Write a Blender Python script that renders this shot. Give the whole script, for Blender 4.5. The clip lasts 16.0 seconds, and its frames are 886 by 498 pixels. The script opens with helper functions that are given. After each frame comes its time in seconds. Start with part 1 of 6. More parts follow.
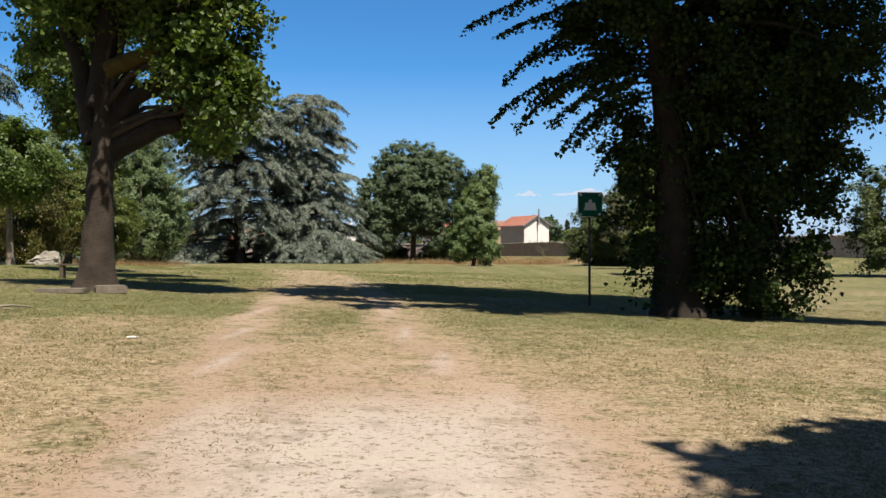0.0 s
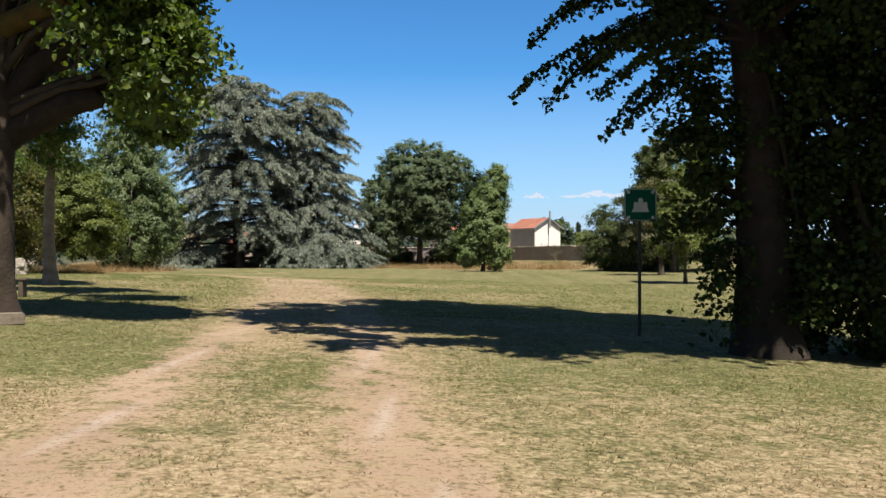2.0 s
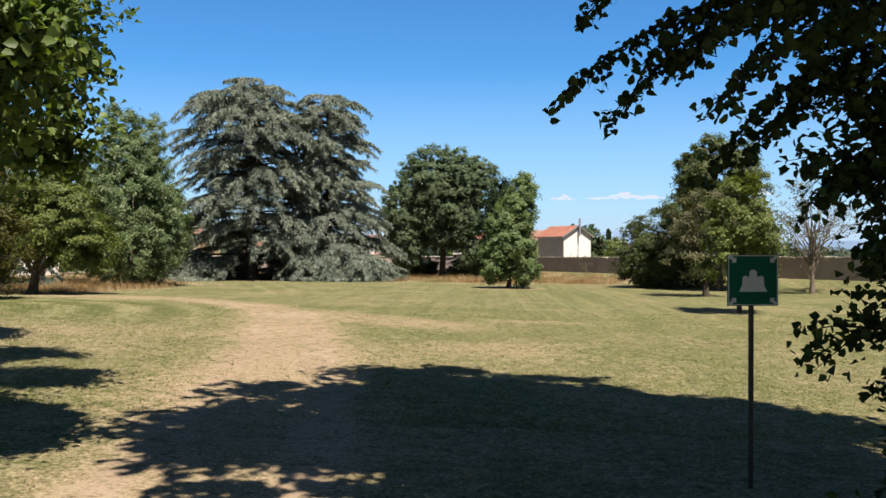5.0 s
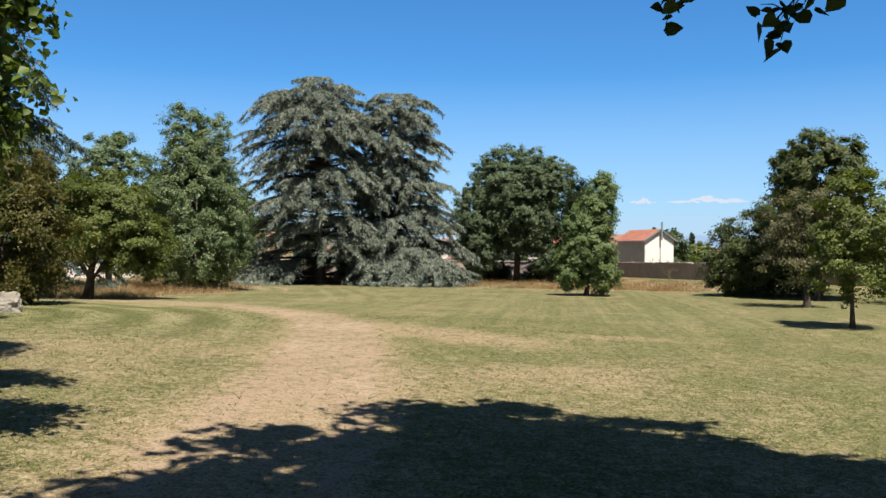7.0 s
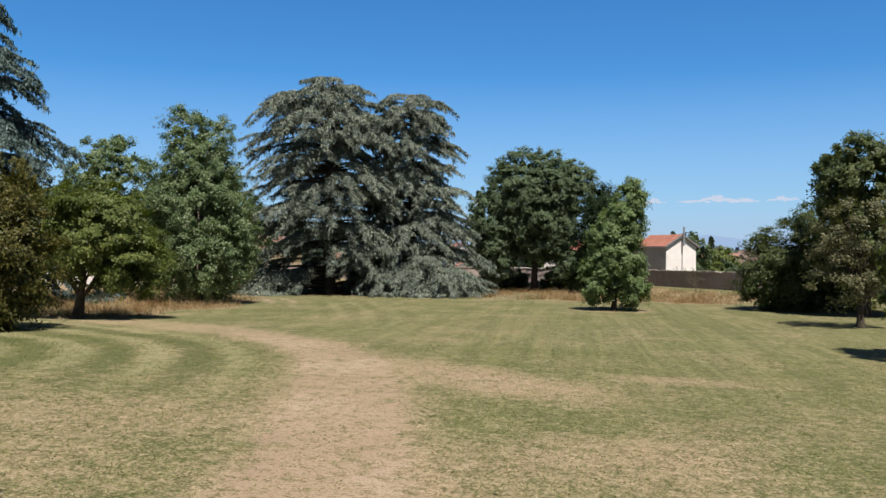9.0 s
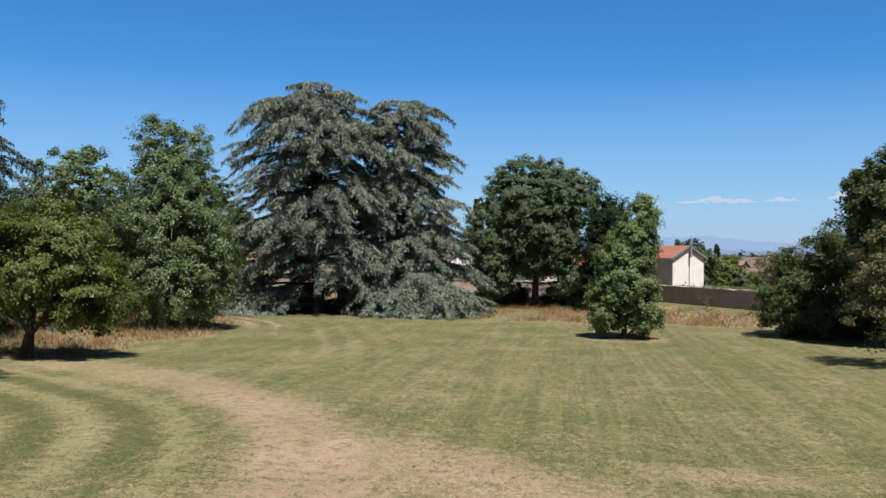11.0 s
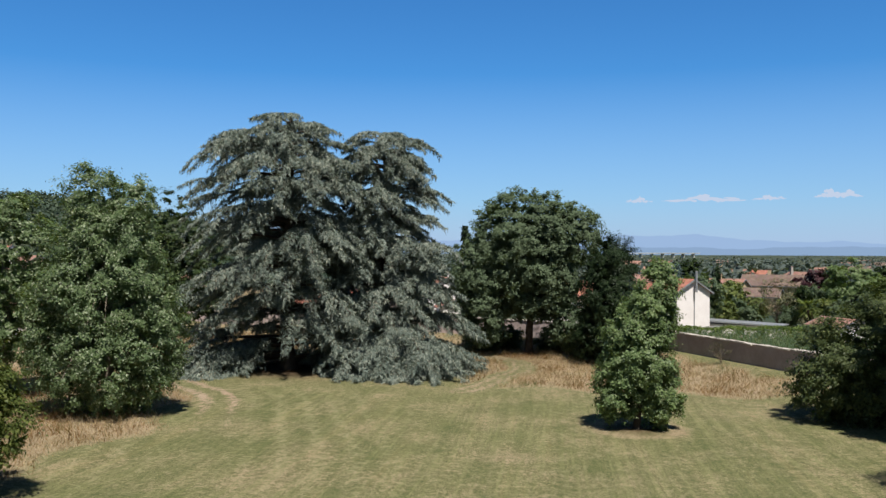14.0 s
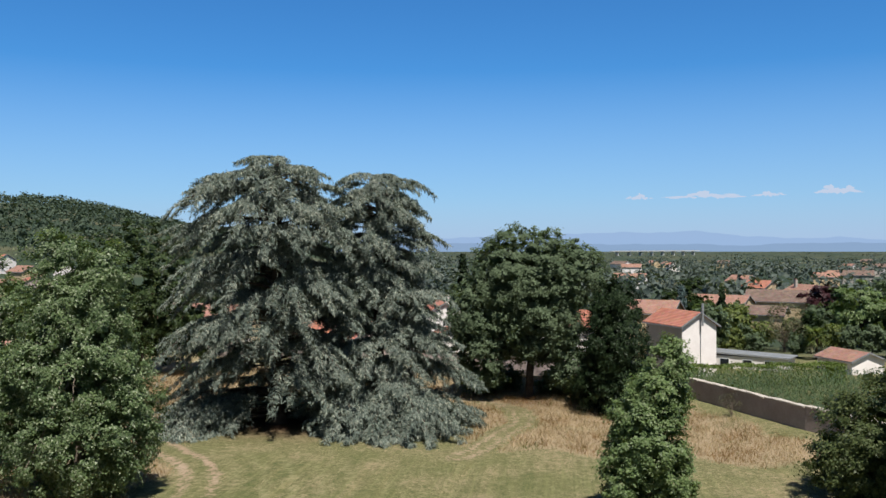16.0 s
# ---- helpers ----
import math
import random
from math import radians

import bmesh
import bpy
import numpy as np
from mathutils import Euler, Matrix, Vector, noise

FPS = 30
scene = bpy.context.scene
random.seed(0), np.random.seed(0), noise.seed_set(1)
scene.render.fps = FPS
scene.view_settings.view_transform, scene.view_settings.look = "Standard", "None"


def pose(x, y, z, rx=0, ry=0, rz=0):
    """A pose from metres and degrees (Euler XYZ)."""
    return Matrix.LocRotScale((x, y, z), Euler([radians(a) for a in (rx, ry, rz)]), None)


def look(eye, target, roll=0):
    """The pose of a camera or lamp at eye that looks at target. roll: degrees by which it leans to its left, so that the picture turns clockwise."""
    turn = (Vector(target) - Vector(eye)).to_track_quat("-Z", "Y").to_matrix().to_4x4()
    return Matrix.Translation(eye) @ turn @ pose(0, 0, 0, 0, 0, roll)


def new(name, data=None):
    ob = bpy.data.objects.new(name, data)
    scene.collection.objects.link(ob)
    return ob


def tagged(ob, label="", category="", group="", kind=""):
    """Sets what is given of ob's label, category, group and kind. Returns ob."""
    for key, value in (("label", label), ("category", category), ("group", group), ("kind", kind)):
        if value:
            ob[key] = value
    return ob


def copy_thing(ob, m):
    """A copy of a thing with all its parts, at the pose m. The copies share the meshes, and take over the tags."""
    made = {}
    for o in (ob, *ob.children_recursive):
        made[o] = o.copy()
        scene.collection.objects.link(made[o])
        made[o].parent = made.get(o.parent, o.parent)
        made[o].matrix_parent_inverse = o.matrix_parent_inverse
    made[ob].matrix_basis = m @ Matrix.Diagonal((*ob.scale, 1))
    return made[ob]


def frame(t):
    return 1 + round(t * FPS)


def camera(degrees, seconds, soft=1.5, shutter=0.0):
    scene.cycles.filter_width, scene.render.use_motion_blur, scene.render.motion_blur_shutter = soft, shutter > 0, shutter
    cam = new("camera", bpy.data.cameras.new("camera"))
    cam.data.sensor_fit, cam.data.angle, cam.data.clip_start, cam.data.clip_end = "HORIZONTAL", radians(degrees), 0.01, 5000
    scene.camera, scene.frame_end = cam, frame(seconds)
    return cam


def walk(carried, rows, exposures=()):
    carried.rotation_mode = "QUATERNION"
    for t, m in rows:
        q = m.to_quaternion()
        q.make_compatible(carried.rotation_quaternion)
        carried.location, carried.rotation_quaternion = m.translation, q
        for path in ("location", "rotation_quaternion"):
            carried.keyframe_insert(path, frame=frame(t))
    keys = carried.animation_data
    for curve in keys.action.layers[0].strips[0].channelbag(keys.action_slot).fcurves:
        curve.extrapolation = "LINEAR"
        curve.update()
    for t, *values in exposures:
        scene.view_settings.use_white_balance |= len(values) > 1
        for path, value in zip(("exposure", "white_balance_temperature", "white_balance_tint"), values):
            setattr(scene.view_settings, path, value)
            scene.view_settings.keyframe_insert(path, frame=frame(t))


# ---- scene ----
cam = camera(54.1, 16.0)
METRES, EYE, TILT, LEAN, TURN = 40.0, 1.2, -0.2, 0.0, 0.0
ROWS = [
    (0.0, 0.0, 0.0, 0.0, 0.0, 0.0, -0.0),
    (0.5, -0.0004, 0.0247, -0.0004, -0.09, 0.07, -0.04),
    (1.0, -0.0009, 0.0575, -0.0006, 0.14, 0.13, -0.03),
    (1.5, -0.0003, 0.0855, 0.0001, 0.26, 0.13, -0.01),
    (2.0, 0.0006, 0.1151, 0.005, 0.52, 0.15, 0.02),
    (2.5, 0.0013, 0.1395, 0.0109, 0.79, 0.18, 0.07),
    (3.0, 0.0022, 0.1658, 0.016, 1.08, 0.19, 0.06),
    (3.5, 0.0028, 0.1878, 0.0249, 1.36, 0.19, 0.01),
    (5.5, 0.0093, 0.2805, 0.0343, 2.42, 0.30, -0.18),
    (5.8, 0.0099, 0.2946, 0.0352, 2.62, 0.33, -0.21),
    (5.9, 0.0102, 0.2992, 0.0355, 3.14, 0.33, -0.22),
    (6.0, 0.0104, 0.3039, 0.0358, 4.62, 0.34, -0.23),
    (6.1, 0.0112, 0.3094, 0.0358, 6.16, 0.35, -0.25),
    (6.2, 0.0119, 0.3149, 0.0358, 7.03, 0.36, -0.28),
    (6.5, 0.0137, 0.3313, 0.0358, 7.16, 0.39, -0.34),
    (7.0, 0.0113, 0.3552, 0.0349, 7.35, 0.47, -0.42),
    (7.5, 0.0029, 0.3783, 0.0422, 7.55, 0.49, -0.47),
    (8.0, -0.006, 0.4029, 0.0471, 7.72, 0.49, -0.46),
    (8.5, -0.0127, 0.43, 0.0513, 7.84, 0.45, -0.44),
    (9.0, -0.0174, 0.459, 0.0571, 7.95, 0.45, -0.42),
    (11.5, -0.0323, 0.6233, 0.1102, 7.72, 0.48, -0.4),
    (12.0, -0.0352, 0.6588, 0.1264, 7.58, 0.47, -0.38),
    (12.5, -0.0386, 0.6949, 0.1433, 7.55, 0.44, -0.36),
    (13.0, -0.0429, 0.7313, 0.1616, 7.56, 0.42, -0.34),
    (13.5, -0.0468, 0.7685, 0.1842, 7.55, 0.39, -0.29),
    (14.0, -0.0503, 0.8063, 0.2083, 7.08, 0.36, -0.25),
    (14.5, -0.0526, 0.8456, 0.2339, 7.05, 0.34, -0.24),
    (15.0, -0.0553, 0.8784, 0.2604, 7.0, 0.38, -0.12),
    (15.5, -0.0544, 0.8929, 0.2873, 7.03, 0.24, -0.02),
    (16.0, -0.0529, 0.8979, 0.3141, 7.07, 0.16, 0.04),
]
walk(cam, [(t, pose(0, 0, EYE, TILT, LEAN, TURN) @ pose(METRES * x, METRES * y, METRES * z, 90 + pitch, roll, yaw)) for t, x, y, z, yaw, pitch, roll in ROWS],
     exposures=((0.0, 0.93, 6800, 10), (1.5, 0.98, 6850, 10), (3.5, 1.09, 6950, 10), (6.0, 1.1, 6900, 10), (7.5, 0.92, 6700, 10), (9.0, 0.74, 6550, 10), (12.5, 0.69, 6380, 10), (16.0, 0.67, 6330, 10)))

# ---- light ----
SUN_AZ, SUN_EL = radians(157), radians(62)
world = bpy.data.worlds.new("world")
scene.world = world
world.use_nodes = True
wn = world.node_tree.nodes
sky = wn.new("ShaderNodeTexSky")
sky.sky_type, sky.sun_disc = "NISHITA", False
sky.sun_elevation, sky.sun_rotation = SUN_EL, SUN_AZ
sky.altitude, sky.air_density, sky.dust_density, sky.ozone_density = 300, 1.0, 0.15, 5.0
wn["Background"].inputs[1].default_value = 0.0625
vivid = wn.new("ShaderNodeHueSaturation")
vivid.inputs["Saturation"].default_value = 1.12
clear = wn.new("ShaderNodeMix")
clear.data_type, clear.blend_type = "RGBA", "MULTIPLY"
clear.inputs[0].default_value = 1.0
tint = wn.new("ShaderNodeMix")
tint.data_type = "RGBA"
tint.inputs[6].default_value, tint.inputs[7].default_value = (0.505, 0.965, 1.24, 1), (0.68, 0.62, 0.55, 1)
climb = wn.new("ShaderNodeMapRange")
climb.inputs["From Min"].default_value, climb.inputs["From Max"].default_value = -0.08, 0.42
world.node_tree.links.new(climb.outputs[0], tint.inputs[0])
world.node_tree.links.new(tint.outputs[2], clear.inputs[7])
world.node_tree.links.new(sky.outputs[0], vivid.inputs["Color"])
world.node_tree.links.new(vivid.outputs[0], clear.inputs[6])
# pale blue haze towards the horizon, all the way round; the deep blue greys on the sun's side
aim, split, rise, haze = wn.new("ShaderNodeTexCoord"), wn.new("ShaderNodeSeparateXYZ"), wn.new("ShaderNodeValToRGB"), wn.new("ShaderNodeMix")
haze.data_type = "RGBA"
haze.inputs[7].default_value = (4.2, 5.25, 7.6, 1)
for stop, (place, value) in zip(rise.color_ramp.elements, ((0.0, 0.9), (0.20, 0.0))):
    stop.position, stop.color = place, (value, value, value, 1)
mid_stop = rise.color_ramp.elements.new(0.06)
mid_stop.color = (0.5, 0.5, 0.5, 1)
world.node_tree.links.new(aim.outputs["Generated"], split.inputs[0])
world.node_tree.links.new(split.outputs[2], rise.inputs[0])
towards = wn.new("ShaderNodeVectorMath")
towards.operation = "DOT_PRODUCT"
towards.inputs[1].default_value = (math.sin(SUN_AZ) * math.cos(SUN_EL), math.cos(SUN_AZ) * math.cos(SUN_EL), math.sin(SUN_EL))
world.node_tree.links.new(aim.outputs["Generated"], towards.inputs[0])
world.node_tree.links.new(towards.outputs["Value"], climb.inputs[0])
world.node_tree.links.new(rise.outputs[0], haze.inputs[0])
world.node_tree.links.new(clear.outputs[2], haze.inputs[6])
world.node_tree.links.new(haze.outputs[2], wn["Background"].inputs[0])
sun = new("sun", bpy.data.lights.new("sun", "SUN"))
sun.data.energy, sun.data.angle, sun.data.color = 5.0, radians(0.53), (1.0, 0.94, 0.84)
sun_way = Vector((math.sin(SUN_AZ) * math.cos(SUN_EL), math.cos(SUN_AZ) * math.cos(SUN_EL), math.sin(SUN_EL)))
sun.matrix_world = look(sun_way * 60, (0, 0, 0))


# ---- materials ----
def material(name, build):
    m = bpy.data.materials.new(name)
    m.use_nodes = True
    nt = m.node_tree
    nt.nodes.clear()
    out = nt.nodes.new("ShaderNodeOutputMaterial")
    nt.links.new(build(nt), out.inputs[0])
    return m


def node(nt, kind, **values):
    n = nt.nodes.new("ShaderNode" + kind)
    for key, value in values.items():
        n.inputs[key.replace("_", " ")].default_value = value
    return n


def coords(nt, scale=(1, 1, 1), turn=0.0):
    g = nt.nodes.new("ShaderNodeNewGeometry")
    mp = nt.nodes.new("ShaderNodeMapping")
    mp.inputs["Scale"].default_value = scale
    mp.inputs["Rotation"].default_value = (0, 0, turn)
    nt.links.new(g.outputs["Position"], mp.inputs[0])
    return mp.outputs[0]


def grain(nt, scale, detail=4.0, rough=0.6, at=None):
    n = node(nt, "TexNoise", Scale=scale, Detail=detail, Roughness=rough)
    nt.links.new(at or coords(nt), n.inputs["Vector"])
    return n.outputs["Fac"]


def ramp(nt, fac, stops):
    r = nt.nodes.new("ShaderNodeValToRGB")
    e = r.color_ramp.elements
    while len(e) < len(stops):
        e.new(0.5)
    for i, (p, c) in enumerate(stops):
        e[i].position = p
        e[i].color = (*c, 1) if len(c) == 3 else c
    nt.links.new(fac, r.inputs[0])
    return r.outputs[0]


def mix(nt, fac, a, b, how="MIX"):
    m = nt.nodes.new("ShaderNodeMix")
    m.data_type, m.blend_type = "RGBA", how
    for value, key in ((fac, 0), (a, 6), (b, 7)):
        if isinstance(value, (int, float)):
            m.inputs[key].default_value = value
        elif isinstance(value, tuple):
            m.inputs[key].default_value = (*value, 1)
        else:
            nt.links.new(value, m.inputs[key])
    return m.outputs[2]


def calc(nt, how, a, b=0.0, clamp=False):
    m = nt.nodes.new("ShaderNodeMath")
    m.operation, m.use_clamp = how, clamp
    for key, value in enumerate((a, b)):
        if isinstance(value, (int, float)):
            m.inputs[key].default_value = value
        else:
            nt.links.new(value, m.inputs[key])
    return m.outputs[0]


def attribute(nt, name):
    a = nt.nodes.new("ShaderNodeAttribute")
    a.attribute_name = name
    return a.outputs["Fac"]


def glossy(nt, colour, rough=0.8, metal=0.0, bump=None, strength=0.3, distance=0.02, spec=0.3):
    p = nt.nodes.new("ShaderNodeBsdfPrincipled")
    p.inputs["Roughness"].default_value = rough
    p.inputs["Metallic"].default_value = metal
    p.inputs["Specular IOR Level"].default_value = spec
    if isinstance(colour, tuple):
        p.inputs["Base Color"].default_value = (*colour, 1)
    else:
        nt.links.new(colour, p.inputs["Base Color"])
    if bump is not None:
        b = node(nt, "Bump", Strength=strength, Distance=distance)
        nt.links.new(bump, b.inputs["Height"])
        nt.links.new(b.outputs[0], p.inputs["Normal"])
    return p.outputs[0]


def surface(name, a, b, scale=3.0, rough=0.85, bump=0.3, fine=40.0, metal=0.0, dark=None):
    """A mottled solid surface: two colours mixed at a large and a fine scale, with relief."""
    def build(nt):
        big, small = grain(nt, scale), grain(nt, fine)
        c = mix(nt, ramp(nt, big, [(0.35, (0, 0, 0)), (0.68, (1, 1, 1))]), a, b)
        c = mix(nt, 0.35, c, ramp(nt, small, [(0.3, (0.35, 0.35, 0.35)), (0.7, (0.75, 0.75, 0.75))]), "OVERLAY")
        if dark:
            c = mix(nt, ramp(nt, grain(nt, scale * 0.35, 6.0), [(0.52, (0, 0, 0)), (0.7, (0.8, 0.8, 0.8))]), c, dark)
        return glossy(nt, c, rough, metal, small, bump, 0.02)
    return material(name, build)


def leafy(name, dark, light, gloss=0.25, through_light=0.35, patch=0.25, tip=None):
    """Leaves: each one its own tone, with light through them and a soft sheen."""
    def build(nt):
        g = nt.nodes.new("ShaderNodeNewGeometry")
        c = ramp(nt, g.outputs["Random Per Island"], [(0.0, dark), (0.75, light), (1.0, tip or light)])
        big = ramp(nt, grain(nt, patch, 2.0), [(0.3, (0.36, 0.38, 0.36)), (0.7, (0.66, 0.62, 0.6))])
        c = mix(nt, 0.6, c, big, "OVERLAY")
        d = node(nt, "BsdfPrincipled", Roughness=0.5)
        d.inputs["Specular IOR Level"].default_value = gloss
        nt.links.new(c, d.inputs["Base Color"])
        tr = nt.nodes.new("ShaderNodeBsdfTranslucent")
        nt.links.new(mix(nt, 1.0, c, (1.25, 1.3, 0.45), "MULTIPLY"), tr.inputs[0])
        m = nt.nodes.new("ShaderNodeMixShader")
        m.inputs[0].default_value = through_light
        nt.links.new(d.outputs[0], m.inputs[1])
        nt.links.new(tr.outputs[0], m.inputs[2])
        return m.outputs[0]
    return material(name, build)


def ground_build(nt):
    at = coords(nt)
    fine, mid, big = grain(nt, 22.0, 5.0, 0.7, at), grain(nt, 2.2, 4.0, 0.65, at), grain(nt, 0.22, 3.0, 0.55, at)
    tiny, patch = grain(nt, 75.0, 3.0, 0.7, at), grain(nt, 6.5, 4.0, 0.7, at)
    streak = grain(nt, 1.0, 4.0, 0.65, coords(nt, (9.0, 2.2, 1.0)))
    lanes = grain(nt, 1.0, 3.0, 0.55, coords(nt, (1.25, 0.045, 1.0), radians(-18)))
    speck = grain(nt, 19.0, 4.0, 0.75, at)
    blend = calc(nt, "ADD", calc(nt, "ADD", calc(nt, "MULTIPLY", fine, 0.3), calc(nt, "MULTIPLY", speck, 0.5)), calc(nt, "MULTIPLY", patch, 0.2))
    grass = ramp(nt, blend, [(0.405, (0.030, 0.034, 0.013)), (0.50, (0.096, 0.099, 0.041)), (0.59, (0.215, 0.202, 0.102))])
    straw = ramp(nt, blend, [(0.395, (0.092, 0.067, 0.04)), (0.49, (0.228, 0.171, 0.106)), (0.595, (0.36, 0.293, 0.197))])
    soil = ramp(nt, calc(nt, "ADD", calc(nt, "MULTIPLY", tiny, 0.5), calc(nt, "MULTIPLY", big, 0.5)),
                [(0.30, (0.195, 0.141, 0.107)), (0.50, (0.285, 0.206, 0.148)), (0.66, (0.36, 0.284, 0.22))])
    pale = ramp(nt, attribute(nt, "dirt"), [(0.62, (0, 0, 0)), (0.80, (1, 1, 1))])
    soil = mix(nt, pale, soil, ramp(nt, calc(nt, "ADD", calc(nt, "MULTIPLY", tiny, 0.5), calc(nt, "MULTIPLY", mid, 0.5)), [(0.32, (0.262, 0.21, 0.18)), (0.5, (0.35, 0.294, 0.258)), (0.66, (0.42, 0.372, 0.337))]))
    dry = attribute(nt, "dry")
    for noise_value, weight in ((mid, 1.0), (big, 1.2), (streak, 0.7), (patch, 1.2), (speck, 0.9)):
        dry = calc(nt, "ADD", dry, calc(nt, "MULTIPLY", calc(nt, "SUBTRACT", noise_value, 0.5), weight))
    dry = calc(nt, "ADD", calc(nt, "MULTIPLY", calc(nt, "SUBTRACT", dry, 0.5), 1.35), 0.5, True)
    dirt = attribute(nt, "dirt")
    for noise_value, weight in ((mid, 1.0), (patch, 0.7), (fine, 0.6), (tiny, 0.5)):
        dirt = calc(nt, "ADD", dirt, calc(nt, "MULTIPLY", calc(nt, "SUBTRACT", noise_value, 0.5), weight))
    dirt = ramp(nt, dirt, [(0.40, (0, 0, 0)), (0.58, (1, 1, 1))])
    soil = mix(nt, ramp(nt, speck, [(0.38, (0.75, 0.75, 0.75)), (0.455, (0, 0, 0))]), soil, (0.1088, 0.0864, 0.05))
    c = mix(nt, dry, grass, straw)
    c = mix(nt, dirt, c, soil)
    mown = attribute(nt, "stripe")
    c = mix(nt, calc(nt, "MULTIPLY", mown, ramp(nt, lanes, [(0.47, (0, 0, 0)), (0.60, (0.26, 0.26, 0.26))])), c, (0.0448, 0.0627, 0.0192))
    c = mix(nt, calc(nt, "MULTIPLY", mown, ramp(nt, lanes, [(0.33, (0.20, 0.20, 0.20)), (0.43, (0, 0, 0))])), c, (0.2176, 0.1728, 0.0832))
    swath = grain(nt, 1.0, 3.0, 0.6, coords(nt, (4.6, 0.10, 1.0), radians(-16)))
    c = mix(nt, calc(nt, "MULTIPLY", mown, ramp(nt, swath, [(0.49, (0, 0, 0)), (0.64, (0.36, 0.36, 0.36))])), c, (0.192, 0.1824, 0.0864))
    c = mix(nt, calc(nt, "MULTIPLY", mown, ramp(nt, grain(nt, 0.3, 4.0, 0.65, at), [(0.50, (0, 0, 0)), (0.64, (0.22, 0.22, 0.22))])), c, (0.0397, 0.0563, 0.0179))
    lane = calc(nt, "ADD", attribute(nt, "lane"), calc(nt, "MULTIPLY", calc(nt, "SUBTRACT", mid, 0.5), 1.1))
    c = mix(nt, ramp(nt, lane, [(0.54, (0, 0, 0)), (0.82, (0.48, 0.48, 0.48))]), c, (0.245, 0.225, 0.125))
    c = mix(nt, ramp(nt, lane, [(0.18, (0.5, 0.5, 0.5)), (0.46, (0, 0, 0))]), c, (0.048, 0.064, 0.0205))
    c = mix(nt, attribute(nt, "litter"), c, ramp(nt, fine, [(0.3, (0.0384, 0.0224, 0.0128)), (0.7, (0.1024, 0.0608, 0.0384))]))
    # far fields: the blue of distance haze is mixed into their greens
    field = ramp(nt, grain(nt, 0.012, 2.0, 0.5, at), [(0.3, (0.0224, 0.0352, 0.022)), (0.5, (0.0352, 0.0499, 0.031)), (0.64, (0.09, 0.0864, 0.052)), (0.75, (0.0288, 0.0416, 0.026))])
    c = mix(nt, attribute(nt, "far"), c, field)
    return glossy(nt, c, 0.95, 0.0, calc(nt, "ADD", tiny, fine), 0.55, 0.025, 0.1)


def tiles_build(a, b, wide=0.24):
    def build(nt):
        t = nt.nodes.new("ShaderNodeTexCoord")
        w = node(nt, "TexWave", Scale=1.0 / wide / 3.2, Distortion=0.3, Detail=1.0)
        w.bands_direction = "X"
        nt.links.new(t.outputs["Object"], w.inputs["Vector"])
        v = node(nt, "TexVoronoi", Scale=3.2)
        nt.links.new(t.outputs["Object"], v.inputs["Vector"])
        c = mix(nt, ramp(nt, grain(nt, 0.9), [(0.35, (0, 0, 0)), (0.65, (1, 1, 1))]), a, b)
        c = mix(nt, 0.15, c, v.outputs["Color"], "SOFT_LIGHT")
        c = mix(nt, 0.25, c, w.outputs["Color"], "OVERLAY")
        return glossy(nt, c, 0.85, 0.0, w.outputs["Fac"], 0.6, 0.05)
    return build


GROUND = material("grass_ground", ground_build)
BARK = surface("bark", (0.0382, 0.0289, 0.0213), (0.0723, 0.0578, 0.0442), 2.2, 0.95, 0.9, 18.0, dark=(0.0187, 0.0153, 0.0119))
# near-black bark: the shade under the crowns is put into its colour
BARK_SHADED = surface("shaded_bark", (0.0135, 0.0098, 0.0075), (0.028, 0.021, 0.016), 2.2, 0.95, 0.9, 18.0, dark=(0.0119, 0.0093, 0.0076))
BARK_LIME = surface("lime_bark", (0.025, 0.0178, 0.0132), (0.05, 0.037, 0.028), 2.2, 0.95, 0.9, 18.0, dark=(0.014, 0.011, 0.009))
BARK_PALE = surface("pale_bark", (0.136, 0.1105, 0.085), (0.238, 0.1997, 0.1573), 2.5, 0.95, 0.8, 20.0, dark=(0.051, 0.0425, 0.034))
MOSS = surface("mossy_bark", (0.05, 0.034, 0.01), (0.088, 0.062, 0.015), 3.0, 1.0, 0.9, 25.0, dark=(0.0384, 0.032, 0.0192))
LEAF_LIME = leafy("lime_leaf", (0.038, 0.067, 0.017), (0.092, 0.144, 0.031), 0.3, 0.38, 0.4, (0.125, 0.155, 0.034))
# lime leaves darkened in colour for the deep shade they hang in
LEAF_SHADED = leafy("shaded_leaf", (0.014, 0.025, 0.0085), (0.03, 0.048, 0.0155), 0.06, 0.22, 0.4, (0.047, 0.07, 0.022))
LEAF_OAK = leafy("oak_leaf", (0.076, 0.106, 0.064), (0.112, 0.15, 0.09), 0.1, 0.33, 0.35)
LEAF_TULIP = leafy("tulip_tree_leaf", (0.082, 0.128, 0.05), (0.15, 0.21, 0.084), 0.3, 0.36, 0.5, (0.22, 0.265, 0.15))
LEAF_SILVER = leafy("silver_leaf", (0.064, 0.102, 0.044), (0.122, 0.172, 0.078), 0.2, 0.34, 0.4, (0.31, 0.35, 0.25))
LEAF_APPLE = leafy("apple_leaf", (0.0627, 0.0883, 0.0256), (0.1139, 0.1446, 0.0397), 0.22, 0.35, 0.5, (0.1728, 0.1856, 0.0608))
LEAF_BROWN = leafy("browning_leaf", (0.058, 0.064, 0.036), (0.12, 0.122, 0.068), 0.2, 0.3, 0.6, (0.19, 0.17, 0.1))
